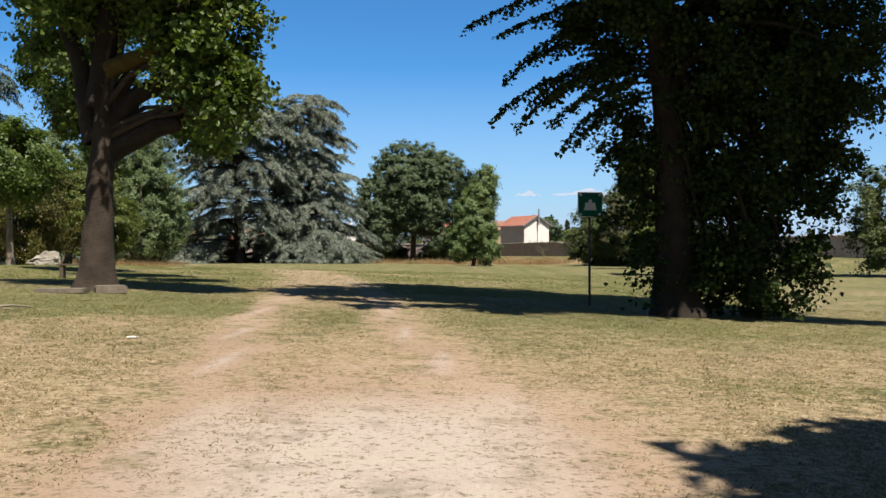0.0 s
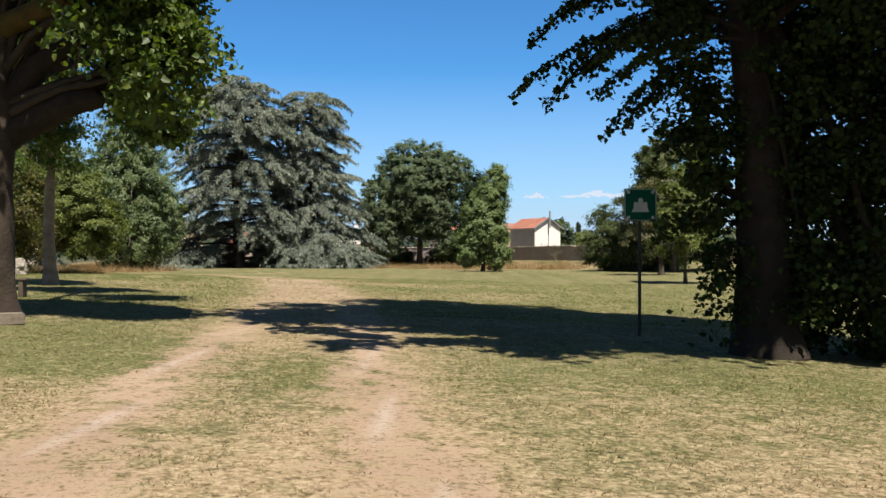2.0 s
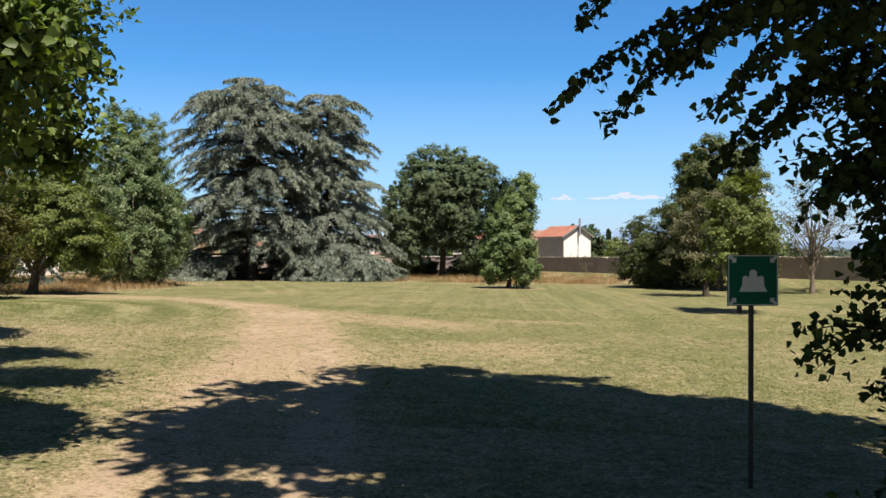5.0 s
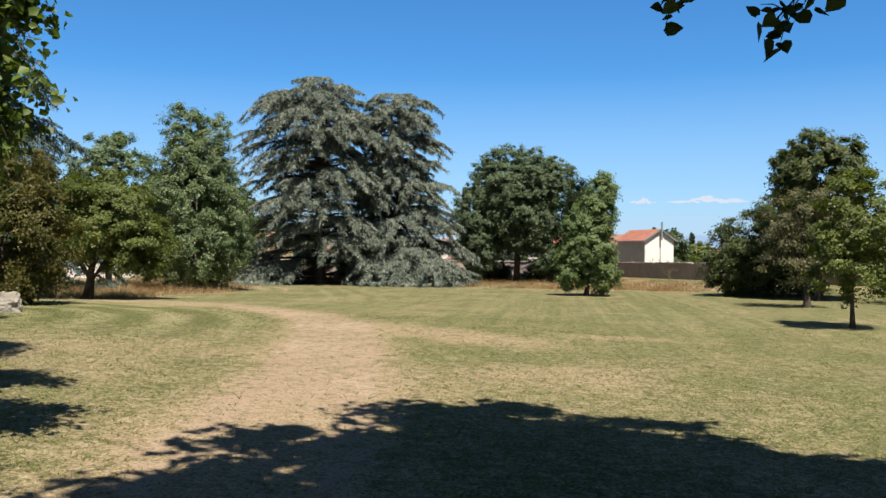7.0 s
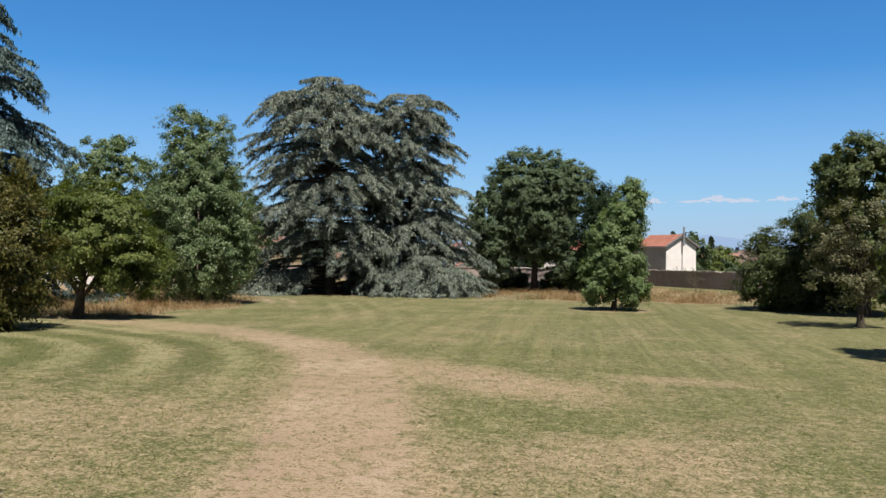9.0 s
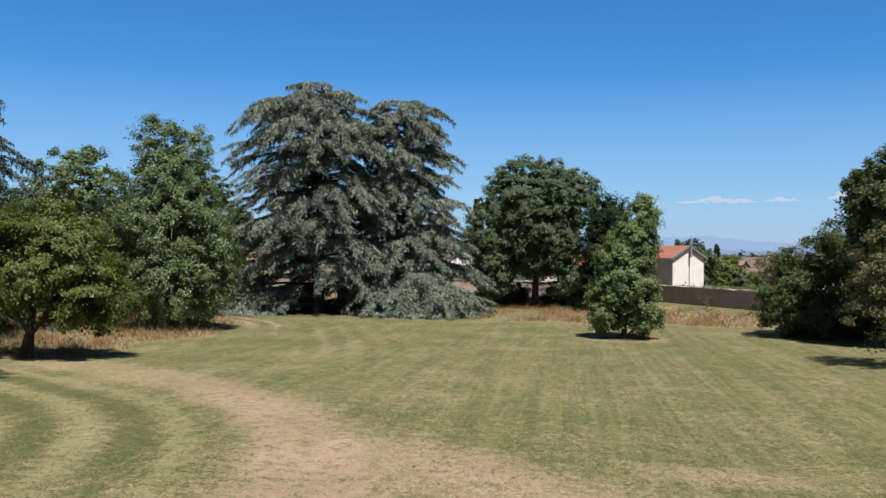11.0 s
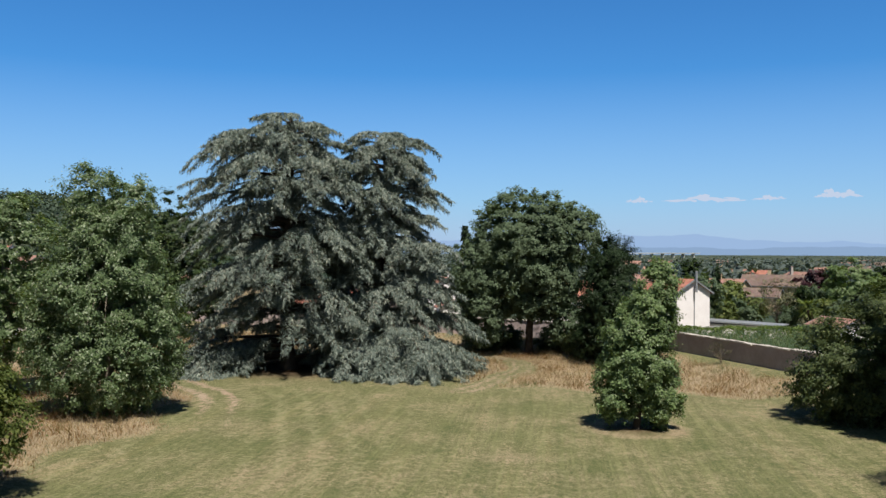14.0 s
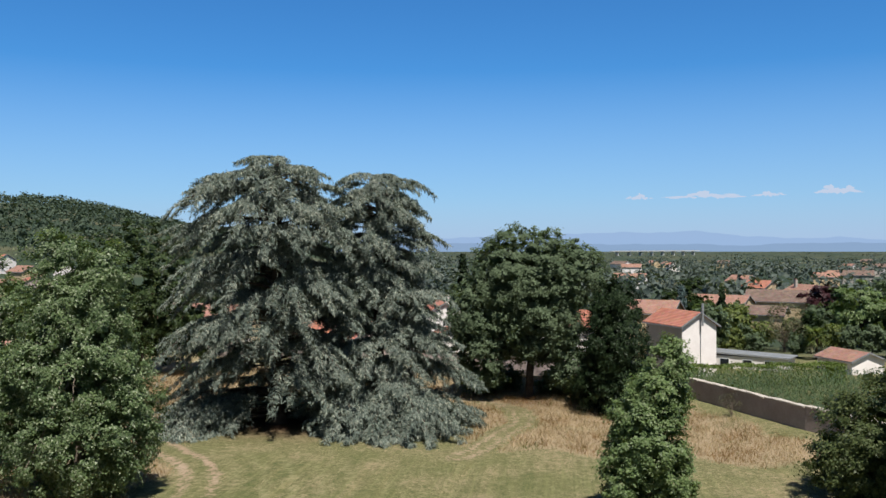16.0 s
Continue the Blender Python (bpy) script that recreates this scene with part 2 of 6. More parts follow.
LEAF_OLIVE = leafy("olive_green_leaf", (0.0384, 0.0422, 0.0109), (0.0922, 0.0883, 0.0218), 0.2, 0.3, 0.5, (0.1152, 0.0922, 0.0307))
LEAF_BUSH = leafy("evergreen_leaf", (0.044, 0.062, 0.025), (0.08, 0.105, 0.04), 0.2, 0.32, 0.4, (0.12, 0.135, 0.055))
LEAF_CHESTNUT = leafy("chestnut_leaf", (0.022, 0.038, 0.014), (0.042, 0.066, 0.022), 0.2, 0.25, 0.3, (0.06, 0.085, 0.03))
LEAF_HEDGE = leafy("hedge_leaf", (0.075, 0.115, 0.03), (0.13, 0.18, 0.05), 0.2, 0.3, 0.6, (0.17, 0.22, 0.07))
LEAF_PURPLE = leafy("purple_leaf", (0.0224, 0.0077, 0.0115), (0.0448, 0.016, 0.0192), 0.2, 0.2, 0.5)
# leaves far off: haze blue painted in, strong on the plain, slight on the hill
LEAF_HAZED = leafy("hazed_leaf", (0.046, 0.063, 0.06), (0.08, 0.1, 0.092), 0.1, 0.2, 0.02, (0.1, 0.12, 0.105))
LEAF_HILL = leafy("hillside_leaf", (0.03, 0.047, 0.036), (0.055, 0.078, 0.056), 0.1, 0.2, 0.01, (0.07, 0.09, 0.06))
LEAF_CORN = leafy("maize_leaf", (0.03, 0.052, 0.026), (0.062, 0.095, 0.044), 0.25, 0.25, 0.3, (0.1, 0.115, 0.065))
NEEDLE = leafy("cedar_needle", (0.058, 0.078, 0.068), (0.172, 0.203, 0.179), 0.08, 0.12, 0.3, (0.29, 0.307, 0.25))
NEEDLE_BLUE = leafy("spruce_needle", (0.0384, 0.064, 0.064), (0.0832, 0.1216, 0.1216), 0.15, 0.1, 0.3)
NEEDLE_DARK = leafy("yew_needle", (0.0102, 0.0205, 0.009), (0.0224, 0.0384, 0.0154), 0.15, 0.15, 0.4)
TWIG_DRY = surface("dry_twig", (0.1024, 0.0768, 0.0576), (0.1536, 0.1216, 0.096), 4.0)
STRAW = leafy("dry_grass", (0.2, 0.142, 0.082), (0.34, 0.256, 0.162), 0.1, 0.3, 0.8, (0.43, 0.345, 0.24))
STRAW_RUSTY = leafy("rusty_dry_grass", (0.13, 0.075, 0.034), (0.215, 0.13, 0.064), 0.1, 0.3, 0.8, (0.34, 0.24, 0.14))
STRAW_GREEN = leafy("half_dry_grass", (0.085, 0.1, 0.038), (0.15, 0.165, 0.07), 0.1, 0.3, 0.8, (0.26, 0.24, 0.13))
BLADE = leafy("lawn_blade", (0.105, 0.09, 0.05), (0.185, 0.152, 0.085), 0.1, 0.25, 0.5, (0.384, 0.32, 0.2112))
BLADE_GREEN = leafy("green_lawn_blade", (0.095, 0.115, 0.042), (0.15, 0.165, 0.066), 0.1, 0.35, 0.5, (0.25, 0.23, 0.12))
PLASTER_WHITE = surface("white_plaster", (0.65, 0.60, 0.585), (0.71, 0.665, 0.65), 0.8, 0.9, 0.15, 12.0, dark=(0.58, 0.53, 0.515))
PLASTER_GREY = surface("grey_plaster", (0.2688, 0.2496, 0.224), (0.32, 0.2944, 0.2688), 0.8, 0.9, 0.15, 12.0)
PLASTER_WARM = surface("ochre_plaster", (0.384, 0.2944, 0.1792), (0.448, 0.352, 0.2304), 0.6, 0.9, 0.15, 12.0)
PLASTER_PINK = surface("pink_plaster", (0.31, 0.246, 0.228), (0.375, 0.31, 0.292), 0.7, 0.95, 0.4, 10.0, dark=(0.24, 0.19, 0.168))
STONE_CAP = surface("coping_stone", (0.31, 0.275, 0.24), (0.44, 0.4, 0.36), 2.0, 0.9, 0.4, 15.0, dark=(0.16, 0.1408, 0.1152))
CONCRETE = surface("pale_concrete", (0.42, 0.43, 0.43), (0.52, 0.53, 0.53), 0.1, 0.9, 0.1, 2.0)
STONE = surface("pale_stone", (0.1792, 0.16, 0.1344), (0.2688, 0.2496, 0.2176), 2.0, 0.9, 0.6, 14.0, dark=(0.128, 0.1152, 0.096))
STONE_WORN = surface("worn_stone", (0.1088, 0.0896, 0.0704), (0.1728, 0.1472, 0.1152), 3.0, 0.95, 0.6, 14.0, dark=(0.0576, 0.048, 0.0384))
ROOF_RED = material("red_roof_tile", tiles_build((0.25, 0.092, 0.062), (0.32, 0.142, 0.1)))
ROOF_ORANGE = material("orange_roof_tile", tiles_build((0.205, 0.108, 0.08), (0.255, 0.15, 0.115)))
ROOF_BROWN = material("brown_roof_tile", tiles_build((0.096, 0.064, 0.0512), (0.1536, 0.1088, 0.0896)))
ROOF_GREY = surface("grey_sheet_roof", (0.128, 0.1344, 0.1408), (0.192, 0.1984, 0.2048), 1.0, 0.6)
ZINC = surface("zinc", (0.288, 0.2944, 0.3072), (0.384, 0.3904, 0.4032), 3.0, 0.45, 0.1, 30.0, 0.6)
DARK_WOOD = surface("weathered_wood", (0.0576, 0.0448, 0.032), (0.1024, 0.08, 0.0608), 3.0)
SIGN_GREEN = surface("sign_green", (0., 0.09, 0.054), (0.0045, 0.1125, 0.0675), 2.0, 0.45, 0.05)
SIGN_WHITE = surface("sign_white", (0.594, 0.612, 0.594), (0.666, 0.675, 0.657), 4.0, 0.5, 0.05)
STEEL = surface("dark_steel", (0.032, 0.032, 0.0288), (0.064, 0.0576, 0.048), 5.0, 0.6, 0.2, 40.0, 0.4)
GLASS_DARK = material("window_glass", lambda nt: glossy(nt, (0.0128, 0.016, 0.0192), 0.08, 0.0, None, 0, 0, 0.6))


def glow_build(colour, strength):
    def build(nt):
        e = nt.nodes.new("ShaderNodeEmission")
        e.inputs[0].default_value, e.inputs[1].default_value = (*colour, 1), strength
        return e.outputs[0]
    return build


# far ranges glow: the haze over them is put in as emitted pale blue
MOUNTAIN_GLOW = material("mountain_haze_glow", glow_build((0.335, 0.475, 0.70), 0.63))
# clouds glow by themselves in place of daylight on them
CLOUD_GLOW = material("cloud", glow_build((0.52, 0.60, 0.74), 0.66))
FOOTHILL_GLOW = material("foothill_haze_glow", glow_build((0.27, 0.39, 0.57), 0.63))


# ---- mesh helpers ----
def thing(name, at, label, category, group="", kind="", turn=0.0):
    ob = new(name)
    ob.empty_display_size = 0.2
    ob.matrix_world = pose(*at, 0, 0, turn)
    return tagged(ob, label, category, group, kind)


def link_mesh(name, me, mat, parent=None, label="", smooth=False):
    me.materials.append(mat)
    if smooth:
        me.polygons.foreach_set("use_smooth", np.ones(len(me.polygons), bool))
    ob = new(name, me)
    if parent is not None:
        ob.parent = parent
    return tagged(ob, label)


def part(name, bm, mat, parent=None, label="", smooth=False):
    me = bpy.data.meshes.new(name)
    bm.normal_update()
    bm.to_mesh(me)
    bm.free()
    return link_mesh(name, me, mat, parent, label, smooth)


def np_mesh(name, verts, faces):
    """A mesh from an array of vertices and an array of faces that all have the same number of corners."""
    me = bpy.data.meshes.new(name)
    verts, faces = np.asarray(verts, np.float32), np.asarray(faces, np.int32)
    me.vertices.add(len(verts))
    me.vertices.foreach_set("co", verts.ravel())
    k = faces.shape[1]
    me.loops.add(faces.size)
    me.loops.foreach_set("vertex_index", faces.ravel())
    me.polygons.add(len(faces))
    me.polygons.foreach_set("loop_start", np.arange(0, faces.size, k, dtype=np.int32))
    me.polygons.foreach_set("loop_total", np.full(len(faces), k, np.int32))
    me.update(calc_edges=True)
    return me


def box(bm, x0, x1, y0, y1, z0, z1, bevel=0.0):
    made = bmesh.ops.create_cube(bm, size=1, matrix=Matrix.LocRotScale(
        ((x0 + x1) / 2, (y0 + y1) / 2, (z0 + z1) / 2), None, (x1 - x0, y1 - y0, z1 - z0)))
    if bevel:
        edges = list({e for v in made["verts"] for e in v.link_edges})
        bmesh.ops.bevel(bm, geom=edges, offset=bevel, segments=2, affect="EDGES")
    return bm


def tubes(paths, sides=8):
    """Tapered round tubes along paths, each an array of rows x, y, z, radius: vertices and quads of them all."""
    vs, fs, base = [], [], 0
    turn = np.linspace(0, 2 * np.pi, sides, endpoint=False)
    for p in paths:
        p = np.asarray(p, float)
        d = np.gradient(p[:, :3], axis=0)
        d /= np.linalg.norm(d, axis=1)[:, None] + 1e-9
        ref = np.where(np.abs(d[:, 2:3]) > 0.9, [[1.0, 0, 0]], [[0, 0, 1.0]])
        u = np.cross(d, ref)
        u /= np.linalg.norm(u, axis=1)[:, None] + 1e-9
        w = np.cross(d, u)
        ring = p[:, None, :3] + p[:, None, 3:4] * (np.cos(turn)[None, :, None] * u[:, None] + np.sin(turn)[None, :, None] * w[:, None])
        n = len(p)
        vs.append(ring.reshape(-1, 3))
        i, j = np.meshgrid(np.arange(n - 1), np.arange(sides), indexing="ij")
        a, b = base + i * sides + j, base + i * sides + (j + 1) % sides
        fs.append(np.stack([a, b, b + sides, a + sides], -1).reshape(-1, 4))
        base += n * sides
    return np.concatenate(vs), np.concatenate(fs)


def leaves(rng, centres, length, width, up=0.6, spread=0.35, out=None, droop=0.0, along=None, full=1):
    """One small leaf at each centre: a single triangle (full 0), two folded ones (1), three with a rounder outline (2), or a heart shape (3)."""
    n = len(centres)
    nor = rng.normal(size=(n, 3))
    nor /= np.linalg.norm(nor, axis=1)[:, None]
    nor[:, 2] += up
    if out is not None:
        nor += out
    nor /= np.linalg.norm(nor, axis=1)[:, None]
    d = rng.normal(size=(n, 3)) + (0 if along is None else along)
    d[:, 2] -= droop
    d -= nor * (d * nor).sum(1)[:, None]
    d /= np.linalg.norm(d, axis=1)[:, None] + 1e-9
    s = np.cross(nor, d)
    size = (1 + spread * rng.uniform(-1, 1, n))[:, None]
    L, W = length * size, width * size
    rows = ([(-0.5, -0.32, 0), (-0.22, 0.62, 0), (0.62, -0.1, 0)],
            [(-0.5, 0, 0), (-0.05, 0.5, 0.18), (0.5, 0, -0.1), (-0.05, -0.5, 0.18)],
            [(-0.5, 0, 0), (-0.18, 0.48, 0.16), (0.22, 0.36, 0.10), (0.5, -0.06, -0.12), (-0.1, -0.5, 0.16)],
            [(-0.4, 0, 0), (-0.5, 0.26, 0.08), (-0.2, 0.5, 0.16), (0.15, 0.4, 0.1), (0.56, 0.02, -0.14), (0.15, -0.42, 0.1), (-0.2, -0.5, 0.16), (-0.5, -0.24, 0.08)])[full]
    k = len(rows)
    v = np.stack([centres + d * L * a + s * W * b + nor * W * c for a, b, c in rows], 1)
    i = np.arange(n)[:, None] * k
    f = np.concatenate([i + [0, j, j + 1] for j in range(1, k - 1)], 1).reshape(-1, 3)
    return v.reshape(-1, 3), f


def in_crown(rng, blobs, count, inner=0.35):
    """Points in a crown made of ellipsoids (x, y, z, rx, ry, rz), more of them towards the outside."""
    blobs = np.asarray(blobs, float)
    size = blobs[:, 3] * blobs[:, 4] * blobs[:, 5]
    pick = rng.choice(len(blobs), count, p=size ** 0.8 / (size ** 0.8).sum())
    d = rng.normal(size=(count, 3))
    d /= np.linalg.norm(d, axis=1)[:, None]
    r = inner + (1 - inner) * rng.uniform(0, 1, count) ** 0.55
    return blobs[pick, :3] + d * r[:, None] * blobs[pick, 3:], d


def bough(rng, a, b, r0, r1, n=7, sag=0.0, wander=0.12):
    """A crooked bough from a to b."""
    a, b = np.asarray(a, float), np.asarray(b, float)
    t = np.linspace(0, 1, n)[:, None]
    length = np.linalg.norm(b - a)
    p = a + (b - a) * t
    p += np.cumsum(rng.normal(size=(n, 3)), 0) * wander * length / n * np.sin(np.pi * t)
    p[:, 2] += sag * length * np.sin(np.pi * t[:, 0])
    return np.concatenate([p, r0 + (r1 - r0) * t ** 0.8], 1)


WALL = [(36, 63), (19.3, 100.0), (17.0, 104.0), (10.4, 119.4), (7.8, 126), (-12, 137), (-60, 152)]


def height(x, y):
    """The lie of the land: the park falls gently away; a wooded hill rises far off to one side."""
    x, y = np.asarray(x, float), np.asarray(y, float)
    fade = np.clip((y - 30) / 45, 0, 1)
    slope = -0.035 * (1 - fade * fade * (3 - 2 * fade)) - 0.004
    z = 0.15 - 0.0105 * np.clip(y, -30, 330) + slope * np.clip(x, -16, 12)
    z = z + 0.03 * np.sin(x * 0.9 + 1.3 * np.sin(y * 0.31)) * np.sin(y * 0.55) * np.clip(1 - np.abs(y - 40) / 90, 0, 1)
    ridge = (x + 470 + 0.32 * (y - 600)) / 260
    along = np.clip((y - 320) / 270, 0, 1) * np.clip((2300 - y) / 900, 0, 1)
    hill = 54 * np.exp(-ridge ** 2) * along * (1 + 0.13 * np.sin(y * 0.011 + x * 0.004) + 0.08 * np.sin(x * 0.021))
    bank = 0.95 * np.exp(-(off_line(x, y, WALL)[0] / 3.5) ** 2)
    return z + np.where(x < 0, hill, 0) + bank


def gz(x, y):
    return float(height(x, y))


# ---- ground ----
def spaced(lo, hi, step, far_lo, far_hi, grow=1.13):
    mid = list(np.arange(lo, hi + step, step))
    s, v, left = step, lo, []
    while v > far_lo:
        s *= grow
        v -= s
        left.append(v)
    s, v, right = step, mid[-1], []
    while v < far_hi:
        s *= grow
        v += s
        right.append(v)
    return np.array(left[::-1] + mid + right)


TRACK = np.array([(0.4, -12), (0.1, -2), (-0.3, 4), (-1.6, 11.7), (-2.1, 16), (-2.9, 22.5), (-4.5, 32), (-6.4, 41), (-8.6, 47.5),
                  (-13, 53.5), (-22, 60), (-34, 67)])


def off_line(x, y, line):
    """Distance to a polyline, and the signed side of it."""
    best, side = np.full(x.shape, 1e9), np.zeros(x.shape)
    for (ax, ay), (bx, by) in zip(line[:-1], line[1:]):
        dx, dy = bx - ax, by - ay
        t = np.clip(((x - ax) * dx + (y - ay) * dy) / (dx * dx + dy * dy), 0, 1)
        ex, ey = x - ax - t * dx, y - ay - t * dy
        d = np.hypot(ex, ey)
        nearer = d < best
        best = np.where(nearer, d, best)
        side = np.where(nearer, ex * dy - ey * dx, side)
    return best, side


def smooth(line, n=14):
    p = np.vstack([2 * line[0] - line[1], line, 2 * line[-1] - line[-2]])
    out = []
    for i in range(1, len(p) - 2):
        t = np.linspace(0, 1, n, endpoint=False)[:, None]
        a, b, c, d = p[i - 1], p[i], p[i + 1], p[i + 2]
        out.append(0.5 * (2 * b + (c - a) * t + (2 * a - 5 * b + 4 * c - d) * t ** 2 + (3 * b - a - 3 * c + d) * t ** 3))
    return np.vstack(out + [line[-1:]])


TRACK = smooth(TRACK, 6)
SIDE_TRACK = smooth(np.array([(-16.5, 62), (-19, 73), (-22, 82), (-24.8, 90), (-29.5, 95.5), (-34, 100.2), (-42, 105)]), 5)
BEND = smooth(np.array([(-8.5, 95.5), (-7.0, 99), (-5.9, 104.2), (-4.6, 108), (-4.6, 111.6), (-5.9, 115.6), (-9, 119)]), 5)


def bump1(x, lo, hi, soft):
    return np.clip((x - lo) / soft, 0, 1) * np.clip((hi - x) / soft, 0, 1)


def spot(x, y, cx, cy, rx, ry, turn=0.0):
    c, s = math.cos(radians(turn)), math.sin(radians(turn))
    u, v = (x - cx) * c + (y - cy) * s, -(x - cx) * s + (y - cy) * c
    return np.exp(-((u / rx) ** 2 + (v / ry) ** 2))


def tall_grass(x, y):
    """Where the grass is left unmown: 0 to 1."""
    right = bump1(x, -9.5 + 0.06 * (y - 98), 40, 1.5) * np.clip((y - 96.5 + 1.2 * np.sin(x * 0.7) + 0.1 * (x - 4)) / 1.5, 0, 1) * np.clip((150 - y) / 8, 0, 1)
    left = np.clip((-23.8 - 0.16 * np.abs(y - 76) - x + 1.0 * np.sin(y * 0.5)) / 1.5, 0, 1) * np.clip((y - 62.5) / 1.5, 0, 1) * np.clip((150 - y) / 8, 0, 1)
    back = np.clip((y - 112) / 2, 0, 1) * np.clip((150 - y) / 8, 0, 1) * (x < 10)
    park = np.clip((150 + (x - 9.5) * -2.4 - y - 30 * (x > 9.5)) / 2 + 10, 0, 1)
    worn = np.clip((off_line(x, y, BEND)[0] - 0.9) / 0.8, 0, 1) * np.clip((off_line(x, y, SIDE_TRACK)[0] - 1.3) / 0.8, 0, 1)
    verge = np.clip((off_line(x, y, WALL)[0] - 1.5 - 0.5 * np.sin(y * 0.8)) / 1.0, 0, 1)
    return np.clip(np.maximum(np.maximum(right, left), back) * park * worn * verge, 0, 1)


def build_ground():
    xs, ys = spaced(-34, 24, 0.5, -4600, 4600, 1.16), spaced(-8, 104, 0.5, -600, 4700, 1.12)
    X, Y = np.meshgrid(xs, ys)
    x, y = X.ravel(), Y.ravel()
    nx, ny = len(xs), len(ys)
    i, j = np.meshgrid(np.arange(ny - 1), np.arange(nx - 1), indexing="ij")
    a = (i * nx + j).ravel()
    me = np_mesh("ground", np.stack([x, y, height(x, y)], 1), np.stack([a, a + 1, a + 1 + nx, a + nx], 1))
    d, side = off_line(x, y, TRACK)
    rut = np.exp(-((d - 1.05) / 0.5) ** 2) * np.clip((64 - y) / 14, 0, 1)
    wide = np.exp(-((x + 0.3) / (2.0 + 0.06 * y)) ** 2) * np.clip((12 - y) / 7, 0, 1)
    dirt = np.maximum(np.maximum(rut * (0.74 - 0.12 * np.clip((y - 14) / 6, 0, 1) - 0.02 * np.clip((y - 24) / 6, 0, 1)), 0.85 * wide), (0.3 + 0.17 * np.clip((y - 23) / 6, 0, 1)) * np.exp(-(d / 1.75) ** 4) * np.clip((62 - y) / 8, 0, 1))
    dirt = np.maximum(dirt, 0.5 * spot(x, y, -3.3, 43.6, 4.4, 1.8, -47))
    d2, _ = off_line(x, y, SIDE_TRACK)
    d3, _ = off_line(x, y, BEND)
    dirt = np.maximum(dirt, 0.66 * np.exp(-((d2 - 0.9) / 0.6) ** 2) * np.clip((y - 70) / 20, 0.35, 1))
    dirt = np.maximum(dirt, 0.50 * np.exp(-((d3 - 0.6) / 0.65) ** 2))
    dry = 0.24 + 0.16 * np.clip((45 - y) / 20, 0, 1) + 0.62 * np.exp(-(d / 1.9) ** 4) * np.clip((70 - y) / 10, 0, 1)
    wy = y + 1.1 * np.sin(x * 0.37) + 0.8 * np.sin(x * 0.9 + 1.2) + 0.5 * np.sin(x * 1.9 + y * 0.6)
    near = np.clip((17 - np.abs(x)) / 7, 0.35, 1)
    dry = np.maximum(dry, 0.9 * near * np.clip((14.5 - wy) / 4.5, 0, 1))
    dry = np.maximum(dry, 0.75 * spot(x, y, 5.0, 12, 7, 4.5))
    for s in ((-3.3, 43.6, 4.8, 2.2, -47, 1.5), (2.9, 45.3, 2.6, 1.1, -8, 1.0), (8, 34, 3, 1.2, 20, 0.5), (0.2, 33.8, 4, 3, 10, 0.72),
              (-10, 34, 7, 7, 20, 0.62), (-14, 46, 2, 6, 30, 0.5), (6, 66, 5, 1.2, -8, 0.5), (-3, 75, 6, 1.5, 10, 0.5), (3, 60, 3, 1, 0, 0.55), (-14, 70, 3, 9, 12, 0.5)):
        dry = np.maximum(dry, s[5] * spot(x, y, *s[:5]))
    dry = dry - 0.15 * np.clip((near - 0.35) / 0.5, 0, 1) * np.clip((wy - 11) / 2, 0, 1) * np.clip((20 - wy) / 4, 0, 1) * np.clip((d - 1.6) / 1.5, 0, 1)
    dry = dry - 0.7 * np.clip((wy - 10.3) / 1.4, 0, 1) * np.clip((-2.2 - x) / 1.2, 0, 1) * np.clip((19 - y) / 4, 0, 1) - 0.3 * spot(x, y, 6, 13.6, 5, 1.5, -4) - 0.35 * spot(x, y, 3.4, 7.2, 1.5, 0.6, -28) - 0.9 * spot(x, y, -1.6, 14.0, 0.65, 3.2)
    ring = np.hypot(x - 2.9, y - 83.2)
    dry = np.maximum(dry, 0.8 * np.exp(-((ring - 2.4) / 0.8) ** 2))
    tall = tall_grass(x, y)
    dry = np.maximum(dry, 0.95 * tall)
    stripe = np.clip((y - 34) / 14, 0, 1) * np.clip((98 - y) / 6, 0, 1) * (1 - tall) * np.clip(1 - 1.3 * dirt, 0, 1) * np.clip(1.4 - dry, 0, 1)
    litter = np.clip(0.8 * spot(x, y, 2.9, 83.2, 1.7, 1.7) + spot(x, y, -24, 105.5, 6, 5) + 0.9 * spot(x, y, -15, 109, 6, 5) + 0.7 * spot(x, y, -4, 121, 5, 5), 0, 1)
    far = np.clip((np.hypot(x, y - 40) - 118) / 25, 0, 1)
    by_track = np.clip((d - 2.2) / 1.2, 0, 1) * np.clip((15 - d) / 5, 0, 1) * (side < 0) * np.clip((y - 36) / 8, 0, 1) * np.clip((74 - y) / 8, 0, 1)
    by_side = np.clip((d2 - 1.8) / 1.0, 0, 1) * np.clip((11 - d2) / 4, 0, 1) * (x > -40) * np.clip((y - 64) / 6, 0, 1) * np.clip((98 - y) / 6, 0, 1) * (1 - by_track)
    lane = 0.5 + 0.5 * (by_track * np.sin(d * 2.5) + 0.4 * by_side * np.sin(d2 * 3.6)) * (1 - tall)
    for name, value in (("dirt", dirt), ("dry", dry), ("stripe", stripe), ("litter", litter), ("far", far), ("lane", lane)):
        me.attributes.new(name, "FLOAT", "POINT").data.foreach_set("value", np.clip(value, 0, 1).astype(np.float32))
    ob = link_mesh("ground", me, GROUND, None, smooth=True)
    return tagged(ob, "mown park lawn, dry and worn along a wheel track", "ground", kind="structure")


build_ground()


